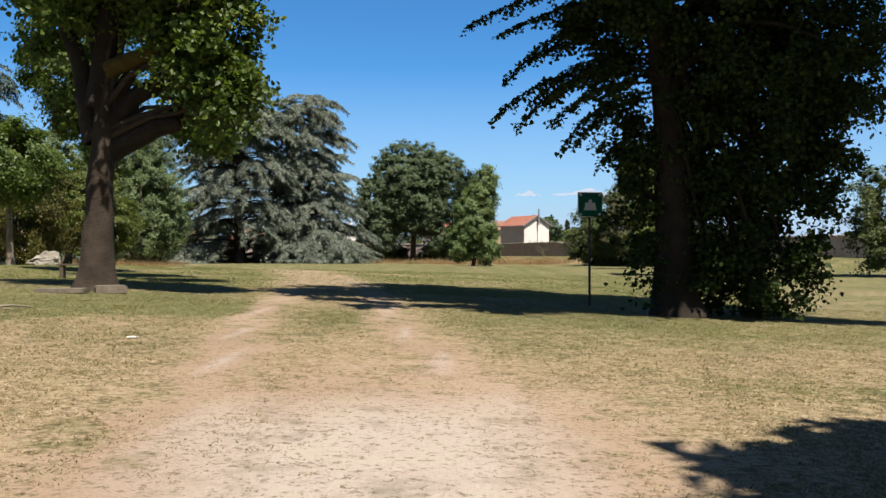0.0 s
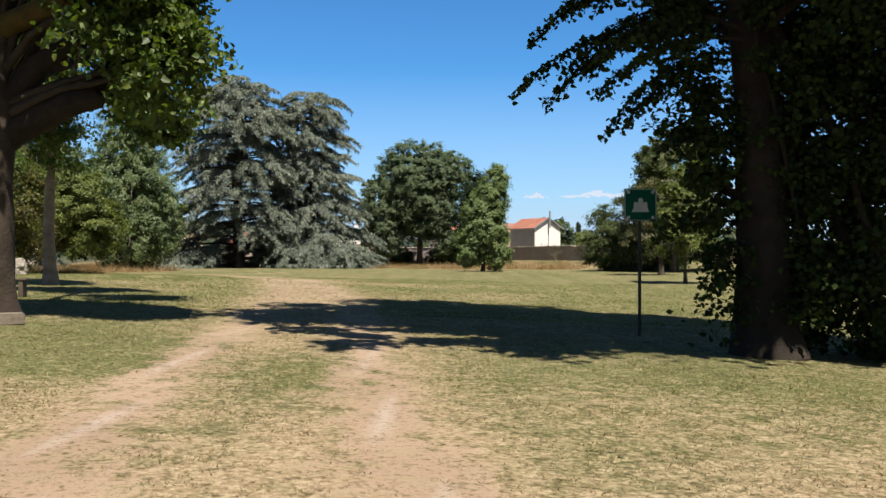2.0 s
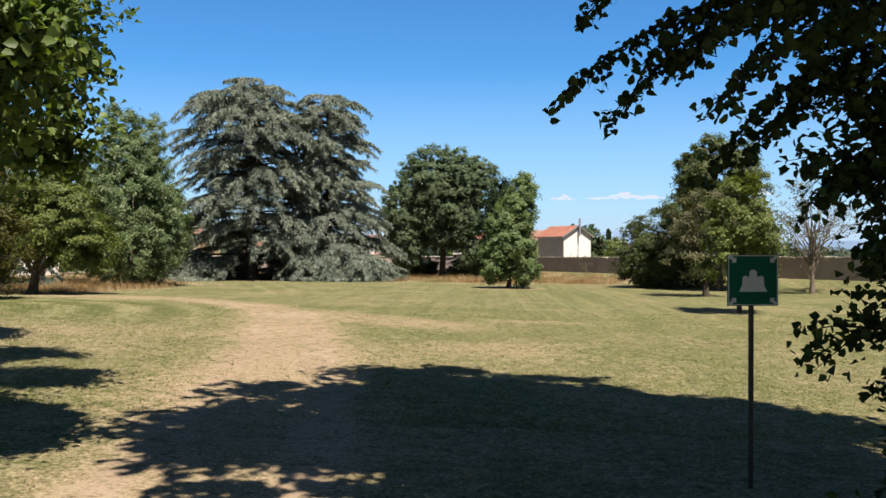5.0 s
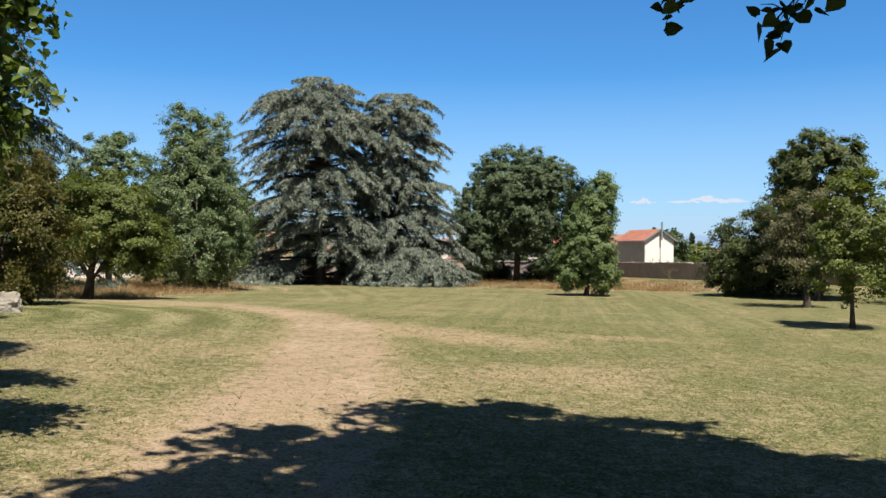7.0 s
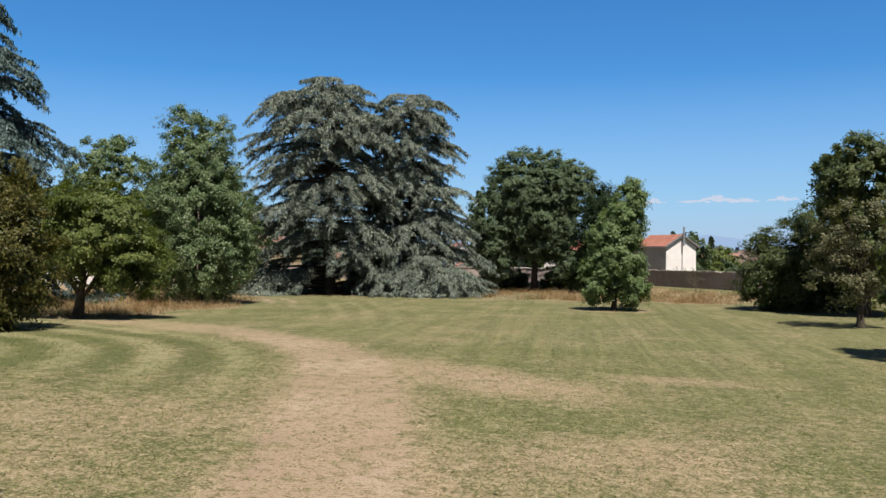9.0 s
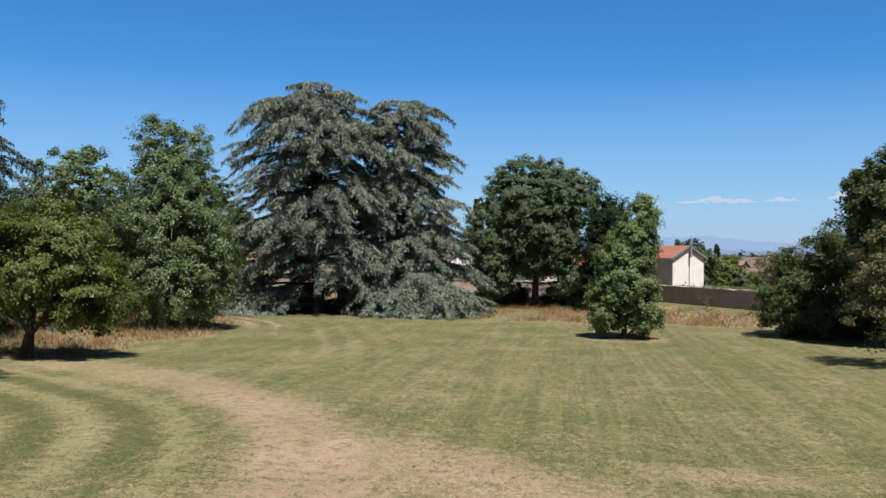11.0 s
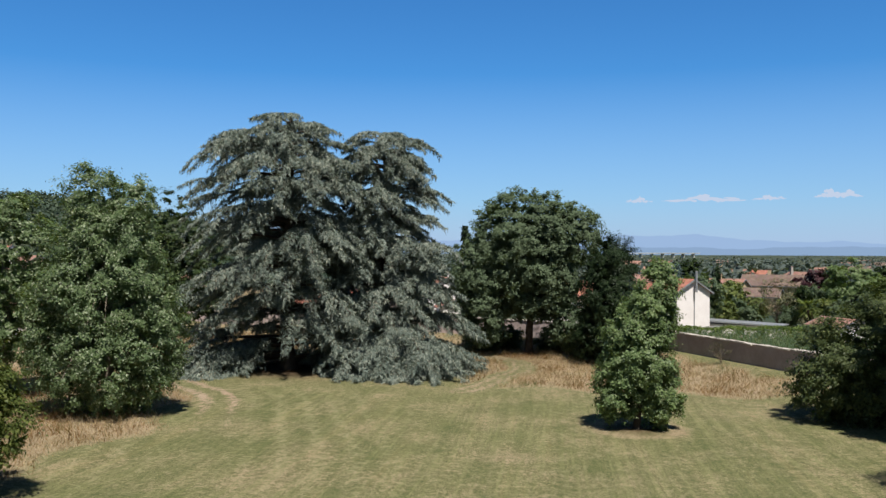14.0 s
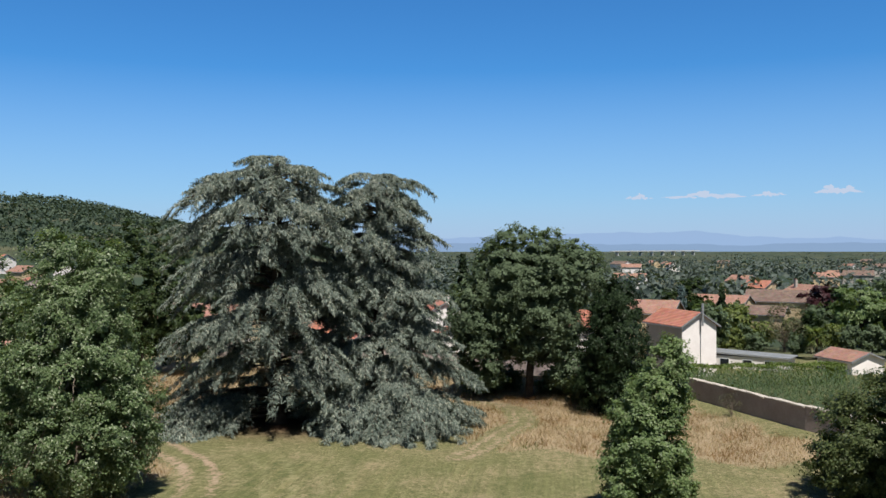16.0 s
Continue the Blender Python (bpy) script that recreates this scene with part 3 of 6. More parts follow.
# ---- trees ----
def sprays(rng, blobs, n_clumps, n_leaves, clump, inner, sag=0.25, per=7, lift=0.15):
    """Leaf places on small sprays of twigs that fan outwards from points in the crown: the clumps' centres, the twigs, and each leaf's place and way."""
    pts, o = in_crown(rng, blobs, n_clumps, inner)
    size = clump[0] * (0.5 + 1.0 * rng.uniform(size=n_clumps) ** 1.5)
    n = n_clumps * per
    who = np.repeat(np.arange(n_clumps), per)
    way = o[who] * 0.75 + rng.normal(size=(n, 3)) * 0.75 + [0, 0, lift]
    way /= np.linalg.norm(way, axis=1)[:, None]
    way[:, 2] *= clump[1]
    reach = (size[who] * rng.uniform(0.6, 1.5, n))[:, None]
    pick = rng.integers(0, n, n_leaves)
    t = rng.uniform(0.05, 1.0, (n_leaves, 1)) ** 0.8
    at = pts[who[pick]] + way[pick] * reach[pick] * t + np.clip(rng.normal(size=(n_leaves, 3)), -1.5, 1.5) * (0.10 + 0.13 * size[who[pick]])[:, None] * [1, 1, 0.75]
    at[:, 2:3] -= sag * reach[pick] * t ** 2
    return pts, (pts[who], way * reach, reach * sag), at, way[pick], o[who[pick]]


def tree(name, at, label, blobs, trunk, n_clumps, n_leaves, leaf, mats, clump=(0.7, 0.45), up=0.6, seed=1, fork=0.45, limbs=14, lean=(0, 0),
         inner=0.35, droop=0.3, extra=(), group="", twigs=0, full=False, show_twigs=False, upper=None, boughs=(), lift=0.15, foot=(0, 0)):
    """A broadleaf tree. blobs: crown ellipsoids round the foot; trunk: (radius, height); clump: reach and flatness of its leaf sprays;
    upper: (ellipsoids, sprays, leaves, leaf size) of a second, higher part of the crown; boughs: (start, middle, tip, leaf size) of single boughs."""
    rng = np.random.default_rng(seed)
    x, y = at
    ob = thing(name, (x, y, gz(x, y) - 0.05), label, "tree", group)
    r, h = trunk
    top = np.array([lean[0], lean[1], h])
    n = 9
    t = np.linspace(0, 1, n)[:, None]
    path = top * t + np.concatenate([np.cumsum(rng.normal(size=(n, 2)), 0) * r * 0.12, np.zeros((n, 1))], 1) * np.minimum(1, t * 3)
    path[:, :2] += np.array(foot) * np.clip(1 - 1.6 * t, 0, 1)
    rad = r * (1.0 - 0.55 * t + 0.45 * np.exp(-t * h / 0.35))
    rings, sides = (26, 20) if r > 0.21 else (10, 10)
    fine = np.linspace(0, 1, rings)
    path_f = np.stack([np.interp(fine, t[:, 0], path[:, k]) for k in range(3)] + [r * (1.0 - 0.55 * fine + 0.45 * np.exp(-fine * h / 0.35))], 1)
    v, f = tubes([path_f], sides)
    ridge = np.array([noise.noise(Vector((p[0] * 3 / r, p[1] * 3 / r, p[2] * 0.9))) for p in v])
    axis = np.repeat(path_f[:, :2], sides, 0)
    v[:, :2] += (v[:, :2] - axis) * (0.16 * ridge)[:, None]
    link_mesh("trunk", np_mesh("trunk", v, f), mats[0], ob, smooth=True)
    pts, twig, where, way, face = sprays(rng, blobs, n_clumps, n_leaves, clump, inner, lift=lift)
    order = rng.permutation(n_clumps)
    paths = []
    for i in order[:limbs]:
        s = fork + (1 - fork) * rng.uniform()
        k = s * (n - 1)
        lo = int(min(k, n - 2))
        start = path[lo] + (path[lo + 1] - path[lo]) * (k - lo)
        r0 = r * (0.42 - 0.2 * s)
        main = bough(rng, start, pts[i], r0, r0 * 0.18, 8, 0.08)
        paths.append(main)
        for _ in range(2 + twigs):
            m = main[rng.integers(3, 7)]
            near = np.argsort(((pts - m[:3]) ** 2).sum(1))[rng.integers(1, 6)]
            paths.append(bough(rng, m[:3], pts[near], m[3] * 0.5, m[3] * 0.12, 6, 0.04))
    v, f = tubes(paths, 6)
    link_mesh("limb", np_mesh("limb", v, f), mats[0], ob, smooth=True)
    if show_twigs:
        o, w, g = twig
        u = np.linspace(0, 1, 3)[:, None]
        v, f = tubes([np.concatenate([a + b * u - np.array([[0, 0, 1]]) * c * u ** 2, 0.009 * (1.25 - u)], 1) for a, b, c in zip(o, w, g)], 3)
        tagged(link_mesh("twig", np_mesh("twig", v, f), mats[0], ob), kind="stuff")
    for p0, p1, r0, r1, mat, tag in extra:
        stub = bough(rng, p0, p1, r0, r1, 14, 0.05, 0.1)
        stub = np.vstack([stub, stub[-1] + (stub[-1] - stub[-2]) * [0.12, 0.12, 0.12, 0]])
        stub[-1, 3] = 0.01
        v, f = tubes([stub], 14)
        v += rng.normal(size=v.shape) * r1 * 0.06
        link_mesh("limb", np_mesh("limb", v, f), mat, ob, tag, smooth=True)
    where[:, 2] = np.maximum(where[:, 2], 0.06)
    v, f = leaves(rng, where, leaf[0], leaf[1], up, out=way * 0.3 + face * (0.3 if full else 1.2), droop=droop, along=way * 0.6, full=2 if full else 0)
    link_mesh("crown", np_mesh("crown", v, f), mats[1], ob)
    if boughs:
        wood, shoots, spots, ways, sizes = [], [], [], [], []
        u = np.linspace(0, 1, 16)[:, None]
        for p0, p1, p2, size in boughs:
            p = np.array(p0) * (1 - u) ** 2 + 2 * np.array(p1) * u * (1 - u) + np.array(p2) * u ** 2
            p += np.cumsum(rng.normal(size=p.shape), 0) * 0.012 * np.sin(np.pi * u)
            wood.append(np.concatenate([p, 0.026 * (1 - u) + 0.005], 1))
            long = np.linalg.norm(np.diff(p, axis=0), axis=1).sum()
            count = int(long / 0.055)
            for j in range(count):
                q = 0.18 + 0.82 * (j + rng.uniform()) / count
                k = q * 15
                i0 = int(min(k, 14))
                b = p[i0] + (p[i0 + 1] - p[i0]) * (k - i0)
                fwd = p[i0 + 1] - p[i0]
                fwd /= np.linalg.norm(fwd)
                side = np.cross(fwd, [0, 0, 1.0])
                side /= np.linalg.norm(side) + 1e-9
                way = fwd * 0.75 + side * (0.9 if j % 2 else -0.9) * rng.uniform(0.4, 1.2) + np.array([0, 0, rng.normal() * 0.35 - 0.12])
                way /= np.linalg.norm(way)
                l = (0.16 + 0.42 * (1.05 - q)) * rng.uniform(0.5, 1.25)
                v3 = np.linspace(0, 1, 3)[:, None]
                shoot = b + way * l * v3 - np.array([[0, 0, 0.35 * l]]) * v3 ** 2
                shoots.append(np.concatenate([shoot, 0.005 * (1.3 - v3)], 1))
                leaf_count = max(3, int(l / (size * 0.5)))
                t2 = (np.arange(leaf_count) + 0.6)[:, None] / leaf_count
                flank = np.cross(way, [0, 0, 1.0]) * np.where(np.arange(leaf_count) % 2, 1, -1)[:, None]
                spots.append(b + way * l * t2 - np.array([[0, 0, 0.35 * l]]) * t2 ** 2 + flank * size * 0.5 + rng.normal(size=(leaf_count, 3)) * size * 0.22 - [0, 0, size * 0.25])
                ways.append(way * 0.6 + flank * 0.9 + np.zeros((leaf_count, 3)))
                sizes.append(np.full((leaf_count, 1), size))
        sizes = np.concatenate(sizes)
        v, f = leaves(rng, np.concatenate(spots), sizes, sizes * 0.95, 0.7, droop=0.5, along=np.concatenate(ways) * 1.2, full=3)
        link_mesh("bough_leaves", np_mesh("bough_leaves", v, f), mats[1], ob)
        v, f = tubes(wood, 6)
        link_mesh("bough", np_mesh("bough", v, f), mats[0], ob, smooth=True)
        v, f = tubes(shoots, 3)
        tagged(link_mesh("twig", np_mesh("twig", v, f), mats[0], ob), kind="stuff")
    # out of view: ellipsoids placed to cast and shape the shade below
    if upper:
        _, _, where, way, _ = sprays(rng, upper[0], upper[1], upper[2], (0.8, 0.6), 0.15)
        v, f = leaves(rng, where, upper[3], upper[3] * 0.8, up, out=way * 0.3, droop=droop, full=0)
        link_mesh("upper_crown", np_mesh("upper_crown", v, f), mats[1], ob)
    return ob


def cedar(name, at, label, tall, wide, seed, needles, mat=NEEDLE, first=0.6, tiers=150, tip=(0, 0), shape=None, quad=(0.42, 0.085), droop=0.32, low=(), bare=None, gap=None, seam=None, group=""):
    """A cedar: level boughs that fan out flat and hang at their ends, in ragged tiers. low: (angle from, angle to, reach, count) of boughs that
    sweep the ground; bare: (angle from, angle to, height) where there are none; gap: (angle from, angle to, height from, height to) where few are left; seam: (angle, height) above which they are short
    towards a neighbour."""
    rng = np.random.default_rng(seed)
    x, y = at
    ob = thing(name, (x, y, gz(x, y) - 0.05), label, "tree", group)
    n = 14
    t = np.linspace(0, 1, n)[:, None]
    path = np.array([tip[0], tip[1], tall * 0.985]) * t
    path[:, :2] += np.cumsum(rng.normal(size=(n, 2)), 0) * 0.08
    rad = 0.62 * tall / 22 * (1 - t) ** 0.8 + 0.04 + 0.3 * tall / 22 * np.exp(-t * tall / 0.6)
    v, f = tubes([np.concatenate([path, rad], 1)], 12)
    link_mesh("trunk", np_mesh("trunk", v, f), BARK, ob, smooth=True)
    plan = []
    shift = rng.uniform(0, 1.5, 9)
    for i in range(tiers):
        k = (i + rng.uniform(0.1, 0.9)) / tiers
        z = first + (tall - first) * k ** 0.86
        reach = (shape(z / tall) if shape else (1 - 0.8 * z / tall)) * wide * (0.5 + 0.62 * rng.uniform() ** 0.6)
        a = i * 2.399963 + rng.normal() * 0.35
        step = 1.5 * tall / 22
        off = shift[int(a / (2 * math.pi / 9)) % 9]
        if z < tall * 0.93 and rng.uniform() < 0.3:
            z = max(first, round((z + off) / step) * step - off + rng.normal() * 0.2)
        if gap and gap[0] < math.degrees(a) % 360 < gap[1] and gap[2] < z < gap[3] and rng.uniform() < 0.6:
            reach *= 0.55
        if seam and z > seam[1] and math.cos(a - radians(seam[0])) > 0.7:
            reach *= 0.74
        if bare and z < bare[2] and bare[0] < math.degrees(a) % 360 < bare[1]:
            continue
        plan.append((z, reach, a, rng.uniform(0.06, 0.26) + 0.18 * k, droop * (0.55 + 0.5 * (1 - k)) * rng.uniform(0.4, 1.4)))
    for a0, a1, reach, count in low:
        for k in range(count):
            plan.append((rng.uniform(0.7, 3.0), reach * rng.uniform(0.6, 1.1), radians(rng.uniform(a0, a1)), rng.uniform(0.02, 0.12), rng.uniform(0.2, 0.5)))
    paths, cen, dirs = [], [], []
    m = 9
    u = np.linspace(0, 1, m)[:, None]
    w = np.linspace(0, 1, 8)[:, None]

    def clothe(p, long, inner):
        """Twigs to both sides of a bough, arching over and hanging at their ends."""
        fwd = p[-1] - p[0]
        fwd[2] = 0
        fwd /= np.linalg.norm(fwd) + 1e-9
        side = np.array([-fwd[1], fwd[0], 0])
        count = int(2 + long * (1 - inner) / 0.115)
        q = inner + (1 - inner) * (np.arange(count) + rng.uniform(0, 1, count)) / count
        for j, (qq, l) in enumerate(zip(q, (0.28 + 0.95 * (1.03 - q) ** 0.6 * min(1.0, long / 4)) * rng.uniform(0.45, 1.2, count))):
            k = qq * (m - 1)
            i0 = int(min(k, m - 2))
            b = p[i0] + (p[i0 + 1] - p[i0]) * (k - i0)
            turn = rng.uniform(0.35, 1.0)
            way = side * (math.cos(turn) * (1 if j % 2 else -1)) + fwd * math.sin(turn)
            fall = l * rng.uniform(0.25, 0.6 + droop)
            tw = b + way * l * w
            tw[:, 2:3] += 0.14 * l * w - fall * w ** 2.2
            d = np.repeat(way[None], 8, 0)
            d[:, 2:3] += 0.14 - 2.2 * fall / l * w ** 1.2
            cen.append(tw)
            dirs.append(d / np.linalg.norm(d, axis=1)[:, None])

    for z, reach, a, rise, fall in plan:
        k = z / tall * (n - 1)
        lo = int(min(k, n - 2))
        start = path[lo] + (path[lo + 1] - path[lo]) * (k - lo)
        out = np.array([math.cos(a), math.sin(a), 0])
        p = start + out * reach * u
        p[:, 2:3] += reach * (rise * u - (rise + fall) * u ** 2.4)
        p[:, :2] += np.cumsum(rng.normal(size=(m, 2)), 0) * 0.05 * reach / 3
        p[:, 2] = np.maximum(p[:, 2], 0.3 + 0.2 * rng.uniform())
        paths.append(np.concatenate([p, 0.02 + 0.012 * reach * (1.05 - u)], 1))
        clothe(p, reach, 0.3)
        for hand in ((-1, 1, -1, 1) if reach > 6 else (-1, 1) if reach > 2.5 else ()):
            at_q = rng.integers(2, 6)
            long = (1 - at_q / (m - 1)) * reach * rng.uniform(0.55, 1.0)
            b = a + hand * rng.uniform(0.3, 0.75)
            fork = p[at_q] + np.array([math.cos(b), math.sin(b), 0]) * long * u
            drop = rng.uniform(0.15, 0.5) + 0.6 * fall
            fork[:, 2:3] += long * (0.10 * u - drop * u ** 2.2)
            fork[:, :2] += np.cumsum(rng.normal(size=(m, 2)), 0) * 0.015 * long
            fork[:, 2] = np.maximum(fork[:, 2], 0.25 + 0.25 * rng.uniform())
            paths.append(np.concatenate([fork, 0.012 + 0.006 * long * (1.05 - u)], 1))
            clothe(fork, long, 0.12)
    v, f = tubes(paths, 4)
    tagged(link_mesh("limb", np_mesh("limb", v, f), BARK, ob, smooth=True), kind="stuff")
    cen, dirs = np.concatenate(cen), np.concatenate(dirs)
    pick = rng.integers(0, len(cen), needles)
    c = cen[pick] + rng.normal(size=(needles, 3)) * [0.06, 0.06, 0.035]
    hang = rng.uniform(size=needles) < 0.28
    c[:, 2] -= np.where(hang, rng.uniform(0.0, 0.3, needles), 0)
    d = dirs[pick] + rng.normal(size=(needles, 3)) * 0.45
    d[:, 2] -= np.where(hang, 1.1, 0.05)
    d /= np.linalg.norm(d, axis=1)[:, None]
    nor = rng.normal(size=(needles, 3)) * 0.45 + [0, 0, 0.8] + dirs[pick] * [0.8, 0.8, 0]
    s = np.cross(nor, d)
    s /= np.linalg.norm(s, axis=1)[:, None] + 1e-9
    L = quad[0] * rng.uniform(0.6, 1.4, (needles, 1))
    W = quad[1] * rng.uniform(0.7, 1.3, (needles, 1))
    c[:, 2] = np.maximum(c[:, 2], 0.12)
    v = np.stack([c - d * L * 0.4 + s * W, c + d * L * 0.6, c - d * L * 0.4 - s * W], 1).reshape(-1, 3)
    f = np.arange(3 * needles).reshape(-1, 3)
    link_mesh("crown", np_mesh("crown", v, f), mat, ob)
    return ob


# the two old trees at the entrance to the lawn
tree("lime_tree", (-7.4, 18.5), "pollarded old lime tree with thick mossy limbs beside the track",
     [(0.9, 0.1, 6.9, 2.1, 1.0, 1.2), (2.45, -0.1, 5.3, 0.9, 1.0, 1.5), (1.6, 0.3, 6.6, 1.4, 1.0, 1.1), (-1.0, 0, 6.2, 0.8, 1.0, 1.1), (2.5, 0.2, 4.4, 0.7, 0.8, 0.7), (0.75, 4.6, 4.95, 1.15, 0.9, 1.6)], (0.37, 4.4),
     210, 40000, (0.12, 0.105), (BARK_LIME, LEAF_LIME), (0.55, 0.8), seed=11, fork=0.72, limbs=16, inner=0.4, full=True, show_twigs=True,
     upper=([(0.6, -0.8, 8.9, 2.2, 0.8, 0.9), (-0.3, 3.9, 12.2, 1.5, 0.6, 0.9), (1.6, -0.8, 9.0, 1.5, 0.8, 0.7), (1.0, -1.4, 7.1, 1.6, 0.5, 0.4)], 130, 28000, 0.23),
     extra=(((0.3, -0.1, 4.72), (1.75, -0.4, 5.15), 0.2, 0.16, MOSS, "limb with yellow-brown moss on its upper side"),
            # limbs wear the bark with shade painted in, darker than the trunk
            ((0.1, 0, 2.85), (1.75, 0.1, 3.65), 0.26, 0.19, BARK_SHADED, ""), ((0, 0, 3.2), (-0.75, 0.2, 5.8), 0.24, 0.15, BARK_SHADED, ""), ((0.1, 0, 3.3), (1.7, 0.2, 4.75), 0.24, 0.15, BARK_SHADED, ""),
            ((0.05, 0, 3.9), (0.35, 0.1, 7.2), 0.3, 0.16, BARK_SHADED, ""), ((0.35, 0.1, 7.0), (0.0, 4.3, 12.0), 0.16, 0.05, BARK_SHADED, ""), ((0.1, 0, 3.6), (0.9, 4.4, 5.3), 0.2, 0.06, BARK_SHADED, ""), ((1.6, -0.4, 5.1), (2.6, -0.5, 6.9), 0.16, 0.06, BARK_SHADED, ""),
            ((1.5, 0.1, 3.5), (2.5, 0.3, 5.2), 0.18, 0.08, BARK_SHADED, ""), ((1.7, 0.2, 4.75), (1.9, 0.2, 6.4), 0.14, 0.06, BARK_SHADED, "")))
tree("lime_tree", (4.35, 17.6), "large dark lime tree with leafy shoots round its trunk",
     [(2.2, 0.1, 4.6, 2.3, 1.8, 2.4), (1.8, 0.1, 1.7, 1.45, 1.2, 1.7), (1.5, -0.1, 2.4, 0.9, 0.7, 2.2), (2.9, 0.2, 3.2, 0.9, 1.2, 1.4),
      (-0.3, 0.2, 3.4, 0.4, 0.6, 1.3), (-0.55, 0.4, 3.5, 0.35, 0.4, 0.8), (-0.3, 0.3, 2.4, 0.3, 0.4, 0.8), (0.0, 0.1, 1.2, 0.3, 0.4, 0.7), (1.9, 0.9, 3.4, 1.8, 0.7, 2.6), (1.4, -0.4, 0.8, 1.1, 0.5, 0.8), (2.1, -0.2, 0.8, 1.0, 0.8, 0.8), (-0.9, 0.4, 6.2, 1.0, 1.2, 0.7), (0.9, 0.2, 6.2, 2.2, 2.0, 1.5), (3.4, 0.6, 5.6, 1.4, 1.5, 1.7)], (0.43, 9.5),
     560, 84000, (0.094, 0.082), (BARK_SHADED, LEAF_SHADED), (0.4, 0.8), seed=12, fork=0.08, limbs=34, inner=0.25, lean=(0.1, 0.3), full=True, show_twigs=True, droop=0.8, foot=(0.42, 0.0),
     boughs=[((0.1, 0.3, 5), (-1.6, 1.3, 5.8), (-3.3, 1.55, 4.22), 0.085), ((0, 0.3, 4.9), (-1.4, 1.1, 5.5), (-2.7, 1.6, 4.1), 0.085),
             ((-0.1, 0.2, 4.6), (-1, 0.8, 4.8), (-1.83, 1.1, 3.5), 0.085), ((0, 0.2, 4.5), (-0.7, 0.7, 4.6), (-1.55, 0.9, 3.6), 0.085),
             ((0, 0.3, 5.5), (-1.9, 1.2, 6.3), (-3, 1.4, 5.05), 0.085), ((0, 0.2, 5.2), (-1.2, 0.8, 5.8), (-2.4, 1.3, 4.6), 0.085),
             ((0, 0.3, 5.9), (-1.4, 0.8, 6.5), (-2.6, 1.2, 5.5), 0.085), ((0, 0.3, 6.9), (-2, 1, 7.3), (-3.85, 1.4, 6.25), 0.085),
             ((0, 0.3, 6.5), (-1.6, 1, 7), (-3.2, 1.3, 6), 0.085), ((0, 0.3, 6.3), (-1, 0.6, 6.7), (-1.9, 1, 5.9), 0.085),
             ((0, 0.3, 5.4), (-1.2, 0.9, 5.6), (-2.05, 1.4, 4.55), 0.085), ((0, 0.3, 5.2), (-0.9, 0.8, 5.4), (-1.45, 1.3, 4.45), 0.085), ((0, 0.3, 5.0), (-0.6, 0.6, 5.1), (-1.05, 1.0, 4.25), 0.085),
             ((0, -0.2, 4.7), (-1.3, -0.5, 4.9), (-2.25, -0.6, 3.85), 0.08), ((0, -0.1, 4.9), (-1.2, -0.2, 5.3), (-2.1, -0.3, 4.5), 0.08),
             ((0, 0.2, 3.7), (-0.6, 0.4, 3.9), (-1.1, 0.6, 3.1), 0.085), ((0, 0, 3.2), (-0.4, 0.1, 3.5), (-0.75, 0, 3.1), 0.08),
             ((0.1, -0.1, 2.6), (-0.25, -0.1, 3), (-0.6, -0.1, 2.5), 0.08), ((0.2, -0.1, 2.1), (-0.15, -0.2, 2.4), (-0.5, -0.2, 2), 0.075),
             ((0.3, -0.1, 1.5), (-0.05, -0.2, 1.85), (-0.4, -0.2, 1.45), 0.075), ((0.3, -0.1, 0.9), (-0.1, -0.3, 1.4), (-0.55, -0.2, 1.05), 0.075)],
     upper=([(-1.1, 1.0, 12.2, 4.8, 4.5, 3.0), (0.2, 1.0, 9.5, 4.2, 4.0, 1.1), (2.5, -2.6, 9.9, 3.1, 2.8, 2.0), (-4.4, -0.8, 10.8, 2.2, 1.6, 1.2), (-6.3, -0.4, 10.7, 1.9, 0.7, 0.5), (-2.8, -4.0, 9.2, 2.4, 1.6, 1.1), (1.5, 0.5, 9.4, 3.6, 3.2, 1.6), (6.4, -3.8, 9.7, 3.4, 1.0, 0.9)], 600, 97000, 0.31))
# out of view: crown placed for shade on the track, extra lobes dim skylight
tree("lime_tree", (6.85, -1.8), "lime tree beside the entrance whose crown shades the track",
     [(-1.1, 1.5, 9.2, 2.2, 2.1, 1.2), (-1.1, 1.5, 9.2, 2.2, 2.1, 1.2), (-1.0, 1.3, 9.2, 2.2, 2.1, 1.2), (-2.0, 0.3, 9.2, 1.8, 1.5, 1.2), (-1.6, 0.3, 9.2, 1.8, 1.6, 1.2), (-0.2, 0.9, 9.4, 2.4, 2.2, 1.5), (0.2, 0.9, 9.4, 2.4, 2.2, 1.5), (3.2, -0.6, 9.5, 3.6, 2.8, 2.4), (0.5, -4.0, 10, 4.6, 3.6, 3.0)], (0.3, 7), 480, 50000, (0.37, 0.32), (BARK, LEAF_LIME), (0.55, 0.6), seed=13, fork=0.6)
tree("young_lime_tree", (-12.2, 31.0), "young lime tree with a slim pale trunk at the lawn's edge",
     [(0.2, -2.4, 7.2, 1.7, 1.9, 2.2), (0.3, -1.8, 5.7, 1.3, 1.5, 1.1), (0.3, -0.2, 4.5, 0.75, 0.8, 1.0)], (0.19, 5.5), 180, 30000, (0.12, 0.105), (BARK_PALE, LEAF_LIME), (0.45, 0.8), seed=14, fork=0.6)
